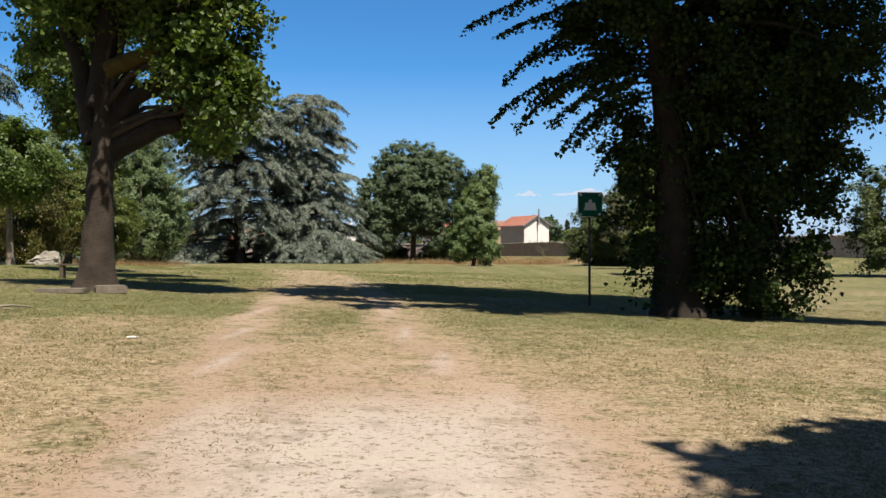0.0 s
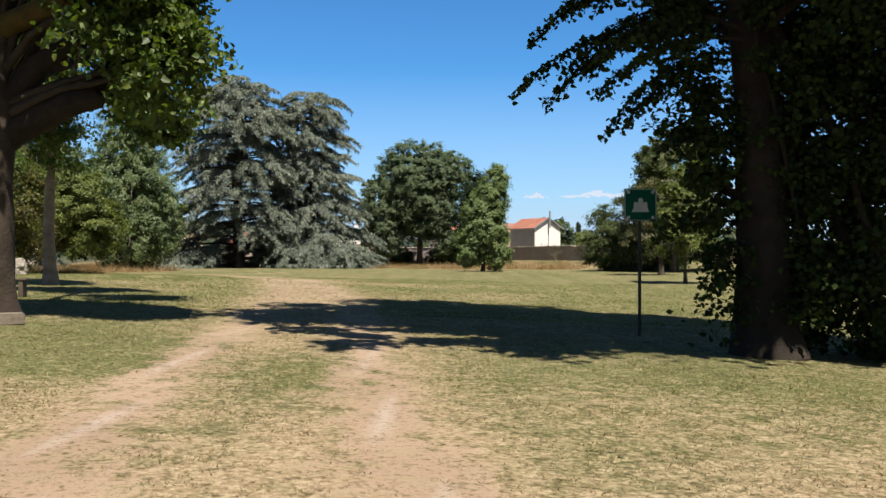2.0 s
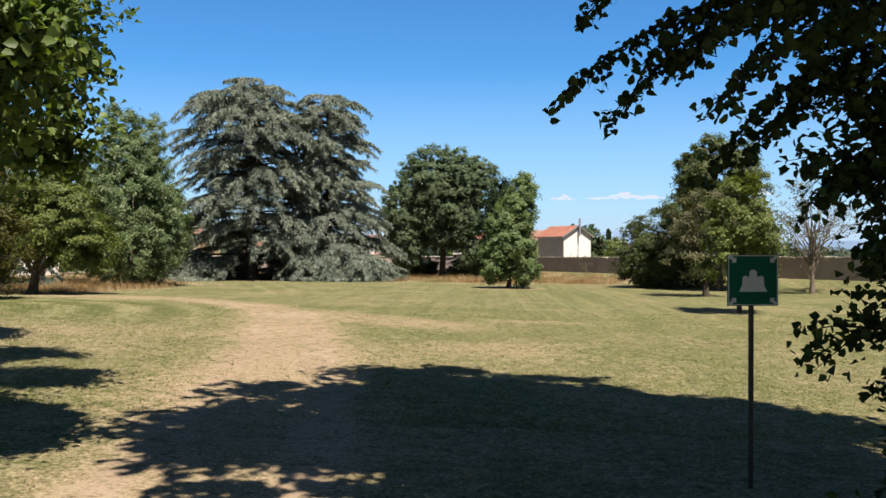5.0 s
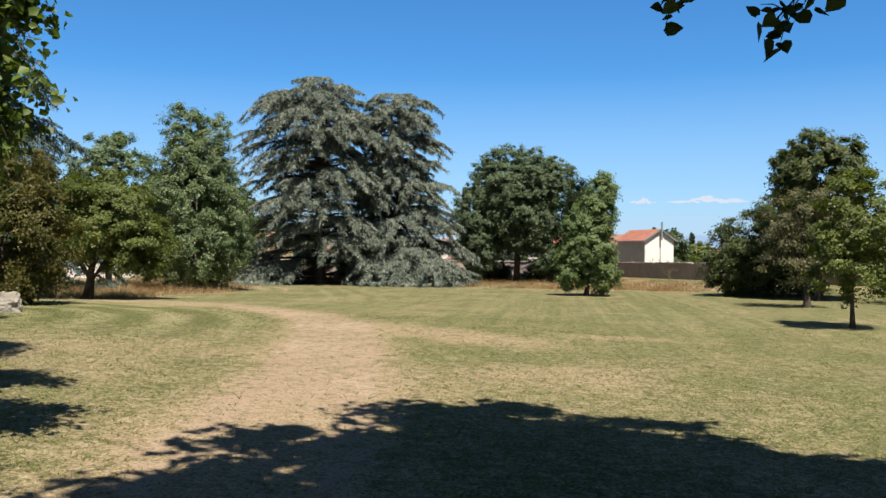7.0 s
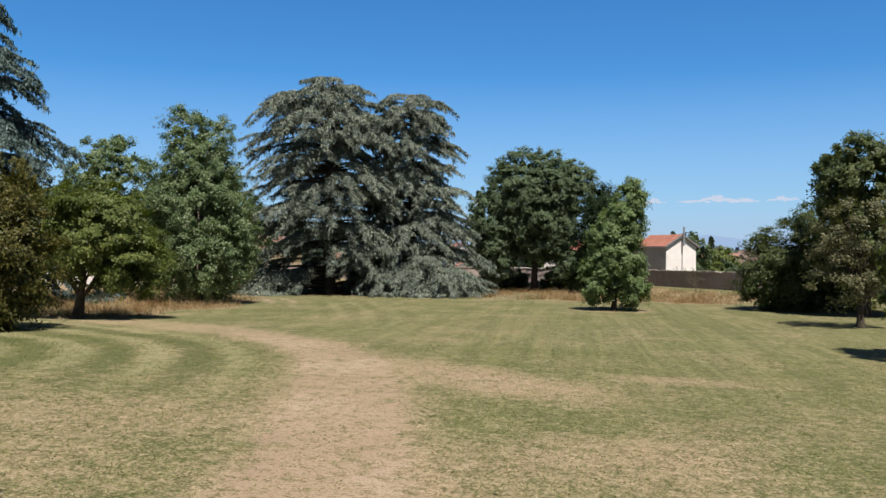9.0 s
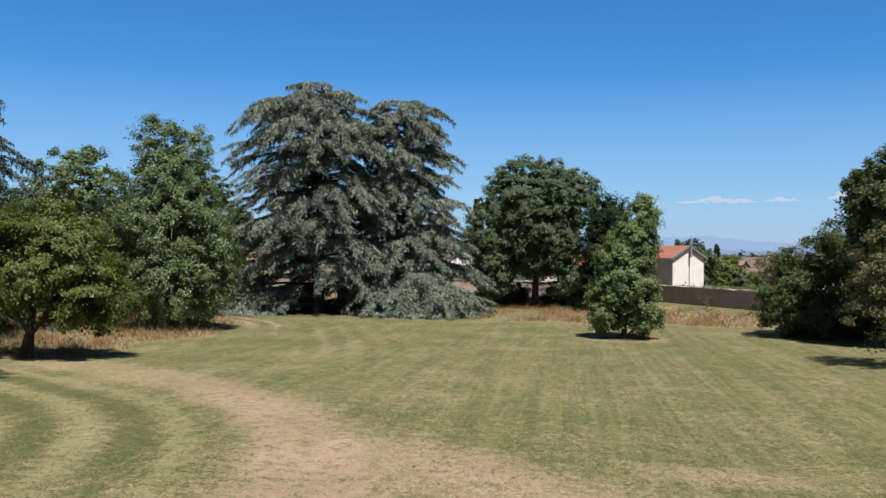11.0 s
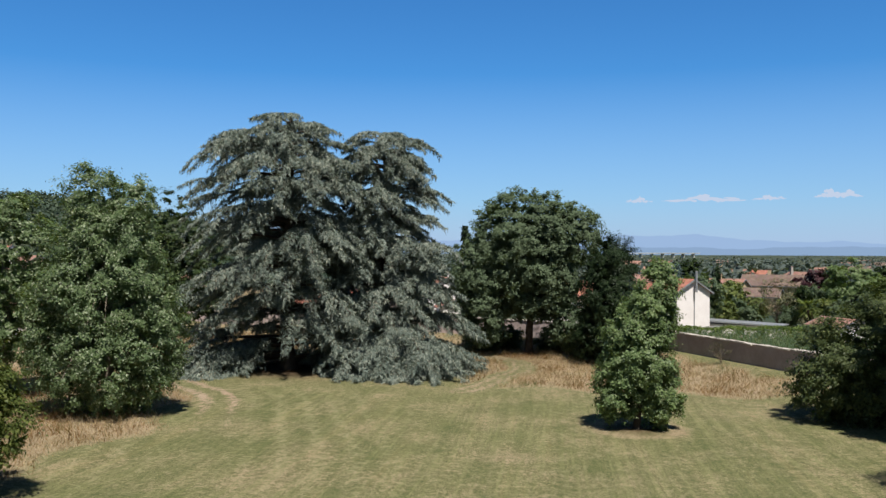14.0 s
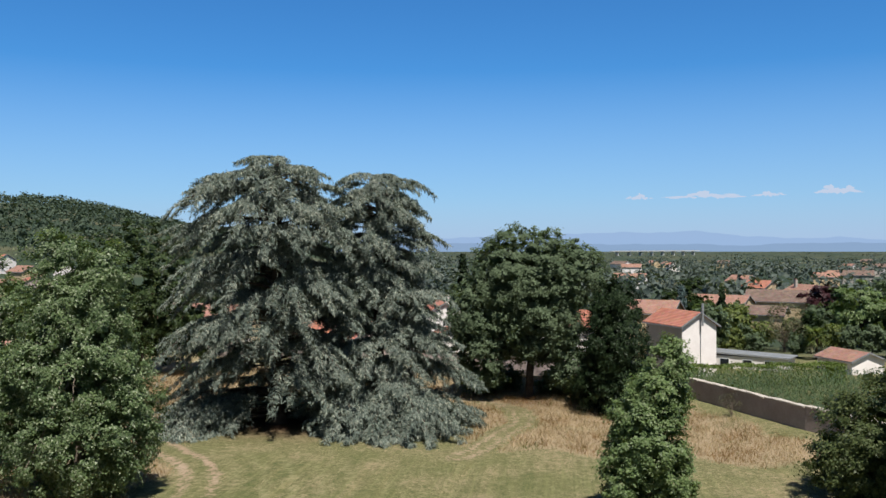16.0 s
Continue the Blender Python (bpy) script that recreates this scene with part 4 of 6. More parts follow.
tree("young_lime_tree", (-19.2, 38.5), "young tree with a bare lower trunk at the lawn's edge",
     [(0, 0, 4.7, 1.9, 2.0, 1.8)], (0.16, 4.0), 110, 18000, (0.14, 0.12), (BARK_PALE, LEAF_LIME), (0.6, 0.7), seed=15, fork=0.6)
# the two blue cedars
cedar("cedar_tree", (-24.8, 105.8), "tall blue-grey cedar with tiers of drooping boughs that sweep the lawn", 22.3, 10.4, 21, 330000, tip=(0.2, 0),
      shape=lambda s: float(np.interp(s, (0, 0.12, 0.4, 0.65, 0.84, 0.9, 0.96, 1.0), (1.0, 0.97, 0.9, 0.88, 0.84, 0.72, 0.55, 0.36))), tiers=165, quad=(0.36, 0.036), gap=(140, 235, 4.0, 11.0),
      low=((150, 235, 9.5, 14), (200, 228, 10.5, 6)), bare=(235, 340, 5.0), seam=(21, 12.0), group="cedars on the lawn")
cedar("cedar_tree", (-16.6, 109.0), "blue-grey cedar with a broken flat top and boughs to the ground", 21.0, 10.4, 22, 330000, tip=(-0.4, 0),
      shape=lambda s: float(np.interp(s, (0, 0.13, 0.25, 0.5, 0.72, 0.95, 1.0), (1.0, 0.95, 0.8, 0.62, 0.54, 0.5, 0.42))), tiers=165, quad=(0.36, 0.036),
      low=((245, 345, 10.2, 22), (255, 300, 11.2, 6)), seam=(201, 14.0), group="cedars on the lawn")
cedar("cedar_tree", (-42.5, 72), "tall dark blue cedar at the edge of the park", 24.5, 12.5, 23, 210000, NEEDLE_BLUE, shape=lambda s: 1.0 - 0.7 * s, tiers=120, quad=(0.36, 0.05))
# trees round the lawn
tree("oak_tree", (-4.2, 121.5), "broad round-headed oak with dark green leaves",
     [(0, 0, 9.4, 5.2, 5.0, 5.2), (-0.4, 0, 11.9, 5.8, 5.8, 5.2), (-4.4, -0.5, 8.4, 3.6, 4.0, 4.4), (4.0, 0, 12.2, 3.4, 3.8, 3.3), (2.2, -0.5, 7.6, 3.0, 3.2, 3.2), (-4.4, -1.2, 4.6, 2.5, 3.0, 3.4), (1.2, -0.5, 5.8, 3.4, 3.0, 2.0), (-1.2, -0.8, 5.4, 2.2, 2.4, 1.8), (3.8, 0, 3.4, 2.6, 2.4, 2.3)],
     (0.42, 9.0), 2400, 185000, (0.215, 0.18), (BARK, LEAF_OAK), (0.58, 0.8), seed=31, fork=0.35, limbs=26, inner=0.45, lift=0.3)
tree("tulip_tree", (2.9, 83.2), "young tulip tree with a leaning bright green crown",
     [(-1.1, -0.2, 2.1, 1.3, 1.4, 1.7), (1.3, 0.2, 2.0, 1.25, 1.3, 1.7), (0.1, 0, 3.9, 2.15, 1.9, 1.5), (0.0, 0.1, 5.4, 1.9, 1.7, 1.3), (0.75, 0, 6.7, 1.6, 1.5, 1.3), (1.1, 0, 8.0, 1.15, 1.1, 1.1), (1.3, 0, 9.0, 0.45, 0.45, 0.7)],
     (0.17, 8.3), 620, 90000, (0.135, 0.115), (BARK, LEAF_TULIP), (0.36, 1.2), seed=32, fork=0.15, limbs=22, lean=(1.0, 0), inner=0.4, lift=0.5)
tree("white_poplar", (-28.8, 82.5), "white poplar with silvery leaves down to the ground",
     [(0, 0, 3.6, 4.4, 4.2, 3.6), (-0.2, 0, 7.2, 4.2, 3.9, 3.4), (-0.2, 0, 10.2, 3.3, 3.1, 2.6), (-1.2, 0, 13.3, 1.6, 1.7, 2.3), (1.3, 0.2, 12.6, 1.5, 1.5, 2.0), (-3.3, 0.2, 5.2, 2.6, 2.6, 3.6), (2.6, 0.2, 4.8, 2.1, 2.3, 3.4)],
     (0.3, 11), 1500, 200000, (0.135, 0.11), (BARK_PALE, LEAF_SILVER), (0.52, 1.2), seed=33, fork=0.2, limbs=24, lift=0.8)
tree("white_poplar", (-39.5, 88), "white poplar with silver-white crown behind the orchard trees",
     [(0, 0, 9.6, 4.2, 4.2, 4.6), (0.5, 0, 5.0, 3.6, 3.6, 3.2)], (0.3, 9), 520, 56000, (0.18, 0.15), (BARK_PALE, LEAF_SILVER), (0.5, 0.85), seed=34, fork=0.3)
tree("apple_tree", (-27.4, 63.2), "old apple tree with a short dark forked trunk",
     [(1.4, 0, 4.6, 3.2, 3.0, 2.7), (-1.6, 0, 4.9, 2.6, 2.6, 2.6), (3.2, 0, 3.0, 2.0, 2.2, 1.8), (0.8, 0, 6.6, 1.8, 1.8, 1.4)], (0.3, 2.6),
     420, 75000, (0.14, 0.11), (BARK, LEAF_APPLE), (0.5, 0.7), seed=35, fork=0.35, limbs=18, lean=(0.3, 0), twigs=1)
tree("tall_shrub", (-26.0, 53.0), "tall yellowing olive-green shrub at the lawn's edge",
     [(0, 0, 3.2, 3.7, 3.2, 3.2), (-0.6, 0, 6.2, 3.0, 2.8, 2.6)], (0.12, 4.5), 280, 55000, (0.16, 0.09), (BARK, LEAF_OLIVE), (0.65, 1.1), seed=36, fork=0.1, limbs=24)
tree("horse_chestnut", (-50.5, 134), "dark green horse chestnut behind the cedars",
     [(0, 0, 9.6, 7.6, 7.0, 8.6), (4.5, 1, 7.0, 5.6, 5.6, 6.0), (-5.5, 0, 7.5, 5.0, 5.0, 6.0)], (0.45, 9), 1000, 80000, (0.3, 0.24), (BARK, LEAF_CHESTNUT), (0.7, 0.8), seed=37)
tree("large_shrub", (18.0, 88.0), "large dark evergreen shrub with leaves to the ground",
     [(0, 0, 3.4, 5.2, 4.4, 3.8), (1.5, 0, 6.0, 3.4, 3.2, 2.6), (-2.6, -0.3, 2.4, 3.0, 3.0, 2.6)], (0.2, 5), 480, 80000, (0.17, 0.13), (BARK, LEAF_BUSH), (0.65, 0.8), seed=38, fork=0.1)
tree("lime_tree", (19.6, 80.6), "dense dark-crowned lime tree on the lawn", [(0, 0, 8.9, 3.5, 3.4, 3.8), (0.5, 0, 4.9, 3.2, 3.1, 2.5)], (0.3, 7), 360, 74000, (0.18, 0.15),
     (BARK, LEAF_BUSH), (0.65, 0.8), seed=39, fork=0.3)
tree("lime_tree", (27.0, 52.0), "small dense dark lime tree near the park wall", [(0, 0, 4.4, 2.6, 2.4, 2.4), (0, 0, 2.2, 2.3, 2.1, 1.7)], (0.2, 4), 160, 26000, (0.16, 0.13),
     (BARK, LEAF_BUSH), (0.65, 0.8), seed=44, fork=0.3)
tree("ageing_tree", (15.8, 69.8), "thin-crowned tree with browning leaves and a dark trunk",
     [(0, 0, 4.8, 2.6, 2.4, 2.6), (-0.9, 0, 3.2, 2.3, 2.0, 1.8)], (0.19, 4.6), 110, 12000, (0.14, 0.1), (BARK, LEAF_BROWN), (0.6, 0.6), seed=40, fork=0.3, limbs=34, twigs=4)
tree("young_tree", (13.4, 54.2), "small green tree on the lawn with a clean stem",
     [(0, 0, 3.1, 2.1, 2.0, 1.8), (0.3, 0, 5.0, 1.7, 1.6, 2.0)], (0.1, 4.4), 90, 20000, (0.13, 0.11), (BARK, LEAF_APPLE), (0.5, 0.6), seed=41, fork=0.3, limbs=18)
tree("bare_tree", (24.5, 74.0), "grey thin-leaved tree with bare upper twigs", [(0, 0, 5.4, 3.6, 3.2, 2.6), (0.5, 0, 7.6, 2.4, 2.2, 1.6)], (0.17, 4.6), 130, 2600, (0.16, 0.11),
     (TWIG_DRY, LEAF_BROWN), (0.5, 0.9), seed=45, fork=0.2, limbs=46, twigs=4)
tree("yew_tree", (3.5, 114), "dark columnar yew beside the wall",
     [(0, 0, 2.6, 3.3, 2.8, 2.7), (0, 0, 6.2, 3.0, 2.7, 3.2), (0.3, 0, 9.6, 1.9, 1.7, 2.2), (-1.0, 0, 8.8, 1.2, 1.1, 2.0)], (0.3, 8), 520, 70000, (0.30, 0.10), (BARK, NEEDLE_DARK), (0.6, 1.6), up=0.1, seed=42, fork=0.1)
for bx, by, wide, tall, seed in ((1.6, 119.5, 2.0, 1.9, 51), (-1.6, 124.5, 2.0, 1.5, 52), (-9.0, 124.0, 2.4, 1.7, 53), (-7.4, 127.0, 2.2, 1.5, 54)):
    tree("low_shrub", (bx, by), "low dark shrub in the shade of the oak", [(0, 0, tall * 0.75, wide, wide * 0.8, tall * 0.8), (wide * 0.4, 0, tall * 1.1, wide * 0.6, wide * 0.6, tall * 0.7)],
         (0.08, tall), 100, 11000, (0.18, 0.14), (BARK, LEAF_BUSH), (0.5, 0.8), seed=seed, fork=0.1, limbs=10, group="shrubs under the oak")
tree("bare_shrub", (12.7, 110.0), "small bare reddish shrub beside the wall", [(0, 0, 1.3, 1.1, 0.9, 0.9)], (0.05, 0.6), 40, 500, (0.08, 0.05),
     (TWIG_DRY, LEAF_BROWN), (0.3, 0.8), seed=43, fork=0.1, limbs=26, twigs=2)
cedar("fir_tree", (-13.5, 150), "slim dark fir behind the park", 14.5, 2.6, 24, 9000, NEEDLE_DARK, shape=lambda s: 1.05 - s, tiers=70, quad=(0.6, 0.14))


# ---- grass ----
def blades(rng, x, y, tall, width, lean):
    n = len(x)
    base = np.stack([x, y, height(x, y) - 0.005], 1)
    a = rng.uniform(0, 2 * np.pi, n)
    side = np.stack([np.cos(a), np.sin(a), np.zeros(n)], 1) * (width * rng.uniform(0.6, 1.4, n))[:, None]
    h = (tall * rng.uniform(0.5, 1.3, n))
    tip = base + np.stack([rng.normal(size=n) * lean * h, rng.normal(size=n) * lean * h, h], 1)
    v = np.stack([base - side, base + side, tip], 1).reshape(-1, 3)
    return v, np.arange(3 * n).reshape(-1, 3)


def scatter_grass():
    rng = np.random.default_rng(5)
    for name, mat, count, label in (("dry_lawn_grass", BLADE, 52000, "short dry grass tufts on the worn lawn"), ("lawn_grass", BLADE_GREEN, 32000, "short green grass tufts on the lawn")):
        y = 3.2 + 20 * rng.uniform(0, 1, count) ** 1.5
        x = rng.uniform(-1, 1, count) * (1.5 + 0.62 * y) - 0.05 * y
        d, _ = off_line(x, y, TRACK)
        worn = np.maximum(np.exp(-((d - 1.05) / 0.5) ** 2), np.exp(-((x + 0.3) / 2.0) ** 2) * np.clip((11 - y) / 5, 0, 1))
        patchy = np.sin(x * 2.3 + 2 * np.sin(y * 1.1)) * np.sin(y * 1.9 + 1.7 * np.sin(x * 1.3)) + 0.5 * np.sin(x * 6.1 + y * 3.3) * np.sin(y * 5.3 - x * 2.7)
        if mat is BLADE:
            chance = np.clip(0.75 - 0.6 * worn + 0.4 * patchy, 0.03, 1)
        else:
            lush = np.maximum(np.clip((y - 9.5 + 1.2 * (x < -2.5)) / (4 - 2 * (x < -2.5)), 0, 1), 0.6 * spot(x, y, 3.6, 7.0, 1.6, 0.9, -20))
            chance = np.clip((lush + 0.4 * patchy * (lush > 0.15)) * (1 - 0.95 * worn), 0, 1)
        keep = rng.uniform(size=count) < chance
        x, y = x[keep], y[keep]
        per = 7
        size = rng.uniform(0.4, 1.4, len(x)) * (1 + 0.02 * y) * (1 - 0.5 * worn[keep])
        bx = np.repeat(x, per) + rng.normal(size=len(x) * per) * 0.042 * np.repeat(size, per)
        by = np.repeat(y, per) + rng.normal(size=len(x) * per) * 0.032 * np.repeat(size, per)
        v, f = blades(rng, bx, by, (0.019 if mat is BLADE else 0.017) * np.repeat(size, per), 0.0058, 1.5)
        tagged(link_mesh(name, np_mesh(name, v, f), mat), label, "grass", kind="stuff")
    y = 23 + 30 * rng.uniform(0, 1, 42000) ** 1.3
    x = rng.uniform(-1, 1, len(y)) * (6 + 0.3 * y) - 3.5
    d, _ = off_line(x, y, TRACK)
    keep = rng.uniform(size=len(y)) < 0.25 + 0.75 * np.clip((d - 1.2) / 1.2, 0, 1)
    x, y = np.repeat(x[keep], 4), np.repeat(y[keep], 4)
    v, f = blades(rng, x + rng.normal(size=len(x)) * 0.05, y + rng.normal(size=len(x)) * 0.05, 0.035, 0.011, 1.6)
    tagged(link_mesh("lawn_grass", np_mesh("lawn_grass", v, f), BLADE_GREEN), "short green and yellow grass tufts farther out on the lawn", "grass", kind="stuff")
    y = rng.uniform(60, 140, 320000)
    x = rng.uniform(-48, 20, len(y))
    clump = 0.55 + 0.45 * np.sin(x * 1.7 + 1.5 * np.sin(y * 0.9)) * np.sin(y * 1.4 + np.sin(x * 1.1))
    keep = (rng.uniform(size=len(y)) < tall_grass(x, y) * np.clip(clump + 0.3, 0.25, 1)) & (x < 17.6 - (y - 98) * 0.42)
    clump = clump[keep]
    x, y = x[keep], y[keep]
    tall = (0.26 + 0.36 * rng.uniform(size=len(x)) ** 2) * (0.5 + 1.0 * clump)
    moist = spot(x, y, -3.7, 98.6, 2.4, 1.3) + 0.8 * spot(x, y, 12.3, 107.5, 1.6, 1.5) + 0.45 * spot(x, y, -30, 68, 5, 3) + 0.35 * rng.normal(size=len(x))
    rusty = np.sin(x * 0.55 + 1.4 * np.sin(y * 0.43)) * np.sin(y * 0.62 + 1.1 * np.sin(x * 0.37) + 0.8) + 0.22 * rng.normal(size=len(x))
    green = moist > 0.55
    for mat, keep, label in ((STRAW, ~green & (rusty < 0.1), "tall straw-coloured unmown grass"), (STRAW_RUSTY, ~green & (rusty >= 0.1), "tall rust-brown patches of dry unmown grass"),
                             (STRAW_GREEN, green, "green patches in the tall dry grass")):
        v, f = blades(rng, x[keep], y[keep], tall[keep], 0.013, 0.6)
        tagged(link_mesh("tall_grass", np_mesh("tall_grass", v, f), mat), label, "grass", kind="stuff")


scatter_grass()


# ---- sign ----
def assembly_sign():
    x, y = 3.42, 20.25
    ob = thing("assembly_point_sign", (x, y, gz(x, y)), "square green assembly point sign on a dark steel post", "sign", turn=8)
    v, f = tubes([[(0, 0, -0.1, 0.03), (0, 0, 1.2, 0.03), (0, 0, 2.5, 0.03)]], 12)
    link_mesh("post", np_mesh("post", v, f), STEEL, ob, smooth=True)
    panel = part("panel", box(bmesh.new(), -0.3, 0.3, -0.05, -0.032, 2.07, 2.65, 0.006), SIGN_GREEN, ob, "green panel with white marks")
    bm = bmesh.new()
    for x0, x1, z0, z1 in ((-0.29, 0.29, 2.078, 2.088), (-0.29, 0.29, 2.632, 2.642), (-0.292, -0.282, 2.078, 2.642), (0.282, 0.292, 2.078, 2.642)):
        box(bm, x0, x1, -0.054, -0.049, z0, z1)
    part("border", bm, SIGN_WHITE, panel)
    bm = bmesh.new()
    def hump(u, c, z, r):
        return z + math.sqrt(max(0.0, r * r - (u - c) ** 2)) if abs(u - c) < r else 0.0

    outline = [(0.165, 2.23)] + [(u, max(2.23 + 0.15 * (1 - (abs(u) / 0.166) ** 2.4), hump(u, 0.0, 2.435, 0.046), hump(u, 0.088, 2.37, 0.04), hump(u, -0.088, 2.37, 0.04)))
                                 for u in np.linspace(0.162, -0.162, 61)] + [(-0.165, 2.23)]
    lo = [bm.verts.new((u, -0.0535, w)) for u, w in outline]
    face = bm.faces.new(lo)
    for g in bmesh.ops.extrude_face_region(bm, geom=[face])["geom"]:
        if isinstance(g, bmesh.types.BMVert):
            g.co.y += 0.004
    part("mark", bm, SIGN_WHITE, panel, "white mark with three rounded humps")
    for sx in (-1, 1):
        for sz in (-1, 1):
            bm = bmesh.new()
            for pts in (((0.06, 0.06), (0.0, 0.06), (0.06, 0.0)), ((0.045, 0.02), (0.02, 0.045), (-0.03, -0.005), (-0.005, -0.03))):
                vs = [bm.verts.new((-sx * (u - 0.06) + sx * 0.2, -0.0535, 2.36 - sz * (w - 0.06) + sz * 0.2)) for u, w in pts]
                face = bm.faces.new(vs)
                for g in bmesh.ops.extrude_face_region(bm, geom=[face])["geom"]:
                    if isinstance(g, bmesh.types.BMVert):
                        g.co.y += 0.004
            part("arrow", bm, SIGN_WHITE, panel)
    for z in (2.2, 2.5):
        part("bracket", box(bmesh.new(), -0.05, 0.05, -0.036, 0.034, z - 0.015, z + 0.015, 0.004), STEEL, ob)


assembly_sign()


# ---- stones and logs ----
def boulder(at, size, label, seed, turn=0.0):
    """A jagged block of weathered pale stone, higher at one end."""
    bm = bmesh.new()
    bmesh.ops.create_icosphere(bm, subdivisions=4, radius=1)
    for v in bm.verts:
        p = v.co.copy()
        k = 1 + 0.35 * noise.noise(p * 1.7 + Vector((seed, 0, 0))) + 0.16 * noise.noise(p * 4.5 + Vector((0, seed, 0)))
        lift = 0.55 + 0.5 * max(-0.6, p.x) + 0.25 * noise.noise(Vector((p.x * 3, p.y * 3, seed)))
        v.co = Vector((p.x * size[0] * k, p.y * size[1] * k, max(p.z, -0.4) * size[2] * k * lift))
    ob = part("boulder", bm, STONE, None, "", False)
    ob.matrix_world = pose(*at, 0, 0, turn)
    return tagged(ob, label, "boulder")


boulder((-20.9, 45.3, gz(-20.9, 45.3) + 0.2), (0.9, 0.5, 0.75), "jagged pale weathered boulder in the grass", 3, turn=15)


def slab(at, size, turn, label, tilt=0):
    ob = part("stone_slab", box(bmesh.new(), -size[0] / 2, size[0] / 2, -size[1] / 2, size[1] / 2, 0, size[2], 0.025), STONE_WORN)
    ob.matrix_world = pose(at[0], at[1], gz(*at) - 0.02, tilt, 0, turn)
    return tagged(ob, label, "stone slab", "slabs round the lime tree")


slab((-7.6, 17.3), (0.95, 0.42, 0.11), 8, "weathered stone slab at the foot of the lime tree")
slab((-6.8, 17.75), (0.6, 0.42, 0.18), 28, "weathered stone slab at the foot of the lime tree")


def bench():
    x, y = -10.25, 24.4
    ob = thing("bench", (x, y, gz(x, y)), "low weathered wooden bench under the lime tree", "bench", turn=12)
    for k in range(3):
        part("seat_board", box(bmesh.new(), -0.55, 0.55, -0.2 + 0.14 * k, -0.08 + 0.14 * k, 0.38, 0.42, 0.006), DARK_WOOD, ob)
    for sx in (-0.42, 0.42):
        part("leg", box(bmesh.new(), sx - 0.05, sx + 0.05, -0.18, 0.2, -0.03, 0.38, 0.006), DARK_WOOD, ob)


bench()


def fallen_branch():
    rng = np.random.default_rng(14)
    x, y = -6.35, 12.4
    v, f = tubes([bough(rng, (-0.5, 0, 0.03), (0.4, 0.12, 0.05), 0.03, 0.012, 9, 0.03), bough(rng, (0.05, 0.03, 0.04), (0.35, -0.2, 0.04), 0.016, 0.006, 6)], 7)
    ob = link_mesh("fallen_branch", np_mesh("fallen_branch", v, f), BARK_PALE, None, smooth=True)
    ob.matrix_world = pose(x, y, gz(x, y), 0, 0, 10)
    tagged(ob, "bleached dry branch lying in the grass", "branch")


def paper_scrap():
    x, y = -3.4, 9.5
    bm = bmesh.new()
    bmesh.ops.create_grid(bm, x_segments=5, y_segments=4, size=0.5)
    for v in bm.verts:
        v.co = Vector((v.co.x * 0.13, v.co.y * 0.09, 0.016 + 0.014 * noise.noise(v.co * 3.1)))
    for g in bmesh.ops.extrude_face_region(bm, geom=list(bm.faces))["geom"]:
        if isinstance(g, bmesh.types.BMVert):
            g.co.z += 0.002
    ob = part("paper_scrap", bm, SIGN_WHITE)
    ob.matrix_world = pose(x, y, gz(x, y), 0, 0, 25)
    tagged(ob, "crumpled white scrap of paper on the grass", "litter")


fallen_branch()
paper_scrap()


# ---- wall ----
def garden_wall(line, tall, label):
    ob = thing("garden_wall", (line[0][0], line[0][1], 0), label, "wall", kind="structure")
    o = Vector((line[0][0], line[0][1], 0))
    rng = random.Random(8)
    stones = []
    for k in range(5):
        bm = box(bmesh.new(), -0.3, 0.3, -0.3, 0.3, 0.0, 0.13, 0.025)
        for v in bm.verts:
            v.co += noise.noise_vector(v.co * 4 + Vector((k * 7, 0, 0))) * 0.03
        bm.normal_update()
        stones.append(bpy.data.meshes.new("coping_stone"))
        bm.to_mesh(stones[-1])
        bm.free()
        stones[-1].materials.append(STONE_CAP)
    for (ax, ay), (bx, by) in zip(line[:-1], line[1:]):
        n = max(1, round(math.hypot(bx - ax, by - ay) / 4.0))
        for k in range(n):
            p, q = k / n, (k + 1) / n
            x0, y0, x1, y1 = ax + (bx - ax) * p, ay + (by - ay) * p, ax + (bx - ax) * q, ay + (by - ay) * q
            g = gz((x0 + x1) / 2, (y0 + y1) / 2)
            m = Matrix.Translation(Vector(((x0 + x1) / 2, (y0 + y1) / 2, g)) - o) @ Matrix.Rotation(math.atan2(y1 - y0, x1 - x0), 4, "Z")
            L = math.hypot(x1 - x0, y1 - y0)
            piece = part("wall_section", box(bmesh.new(), -L / 2, L / 2, -0.2, 0.2, -0.4, tall), PLASTER_PINK, ob)
            piece.matrix_local = m
            if ax < 5:
                part("coping", box(bmesh.new(), -L / 2 + 0.01, L / 2 - 0.01, -0.29, 0.29, tall, tall + 0.14, 0.02), STONE_CAP, ob).matrix_local = m
                continue
            count = round(L / 0.62)
            for i in range(count):
                stone = new("coping_stone", rng.choice(stones))
                stone.parent = ob
                stone.matrix_local = m @ pose(-L / 2 + (i + 0.5) * L / count, rng.uniform(-0.05, 0.05), tall + rng.uniform(-0.015, 0.03), rng.uniform(-5, 5), rng.uniform(-2, 2), rng.uniform(-4, 4))


garden_wall(WALL, 1.68, "long pinkish plastered park wall with a stone coping")


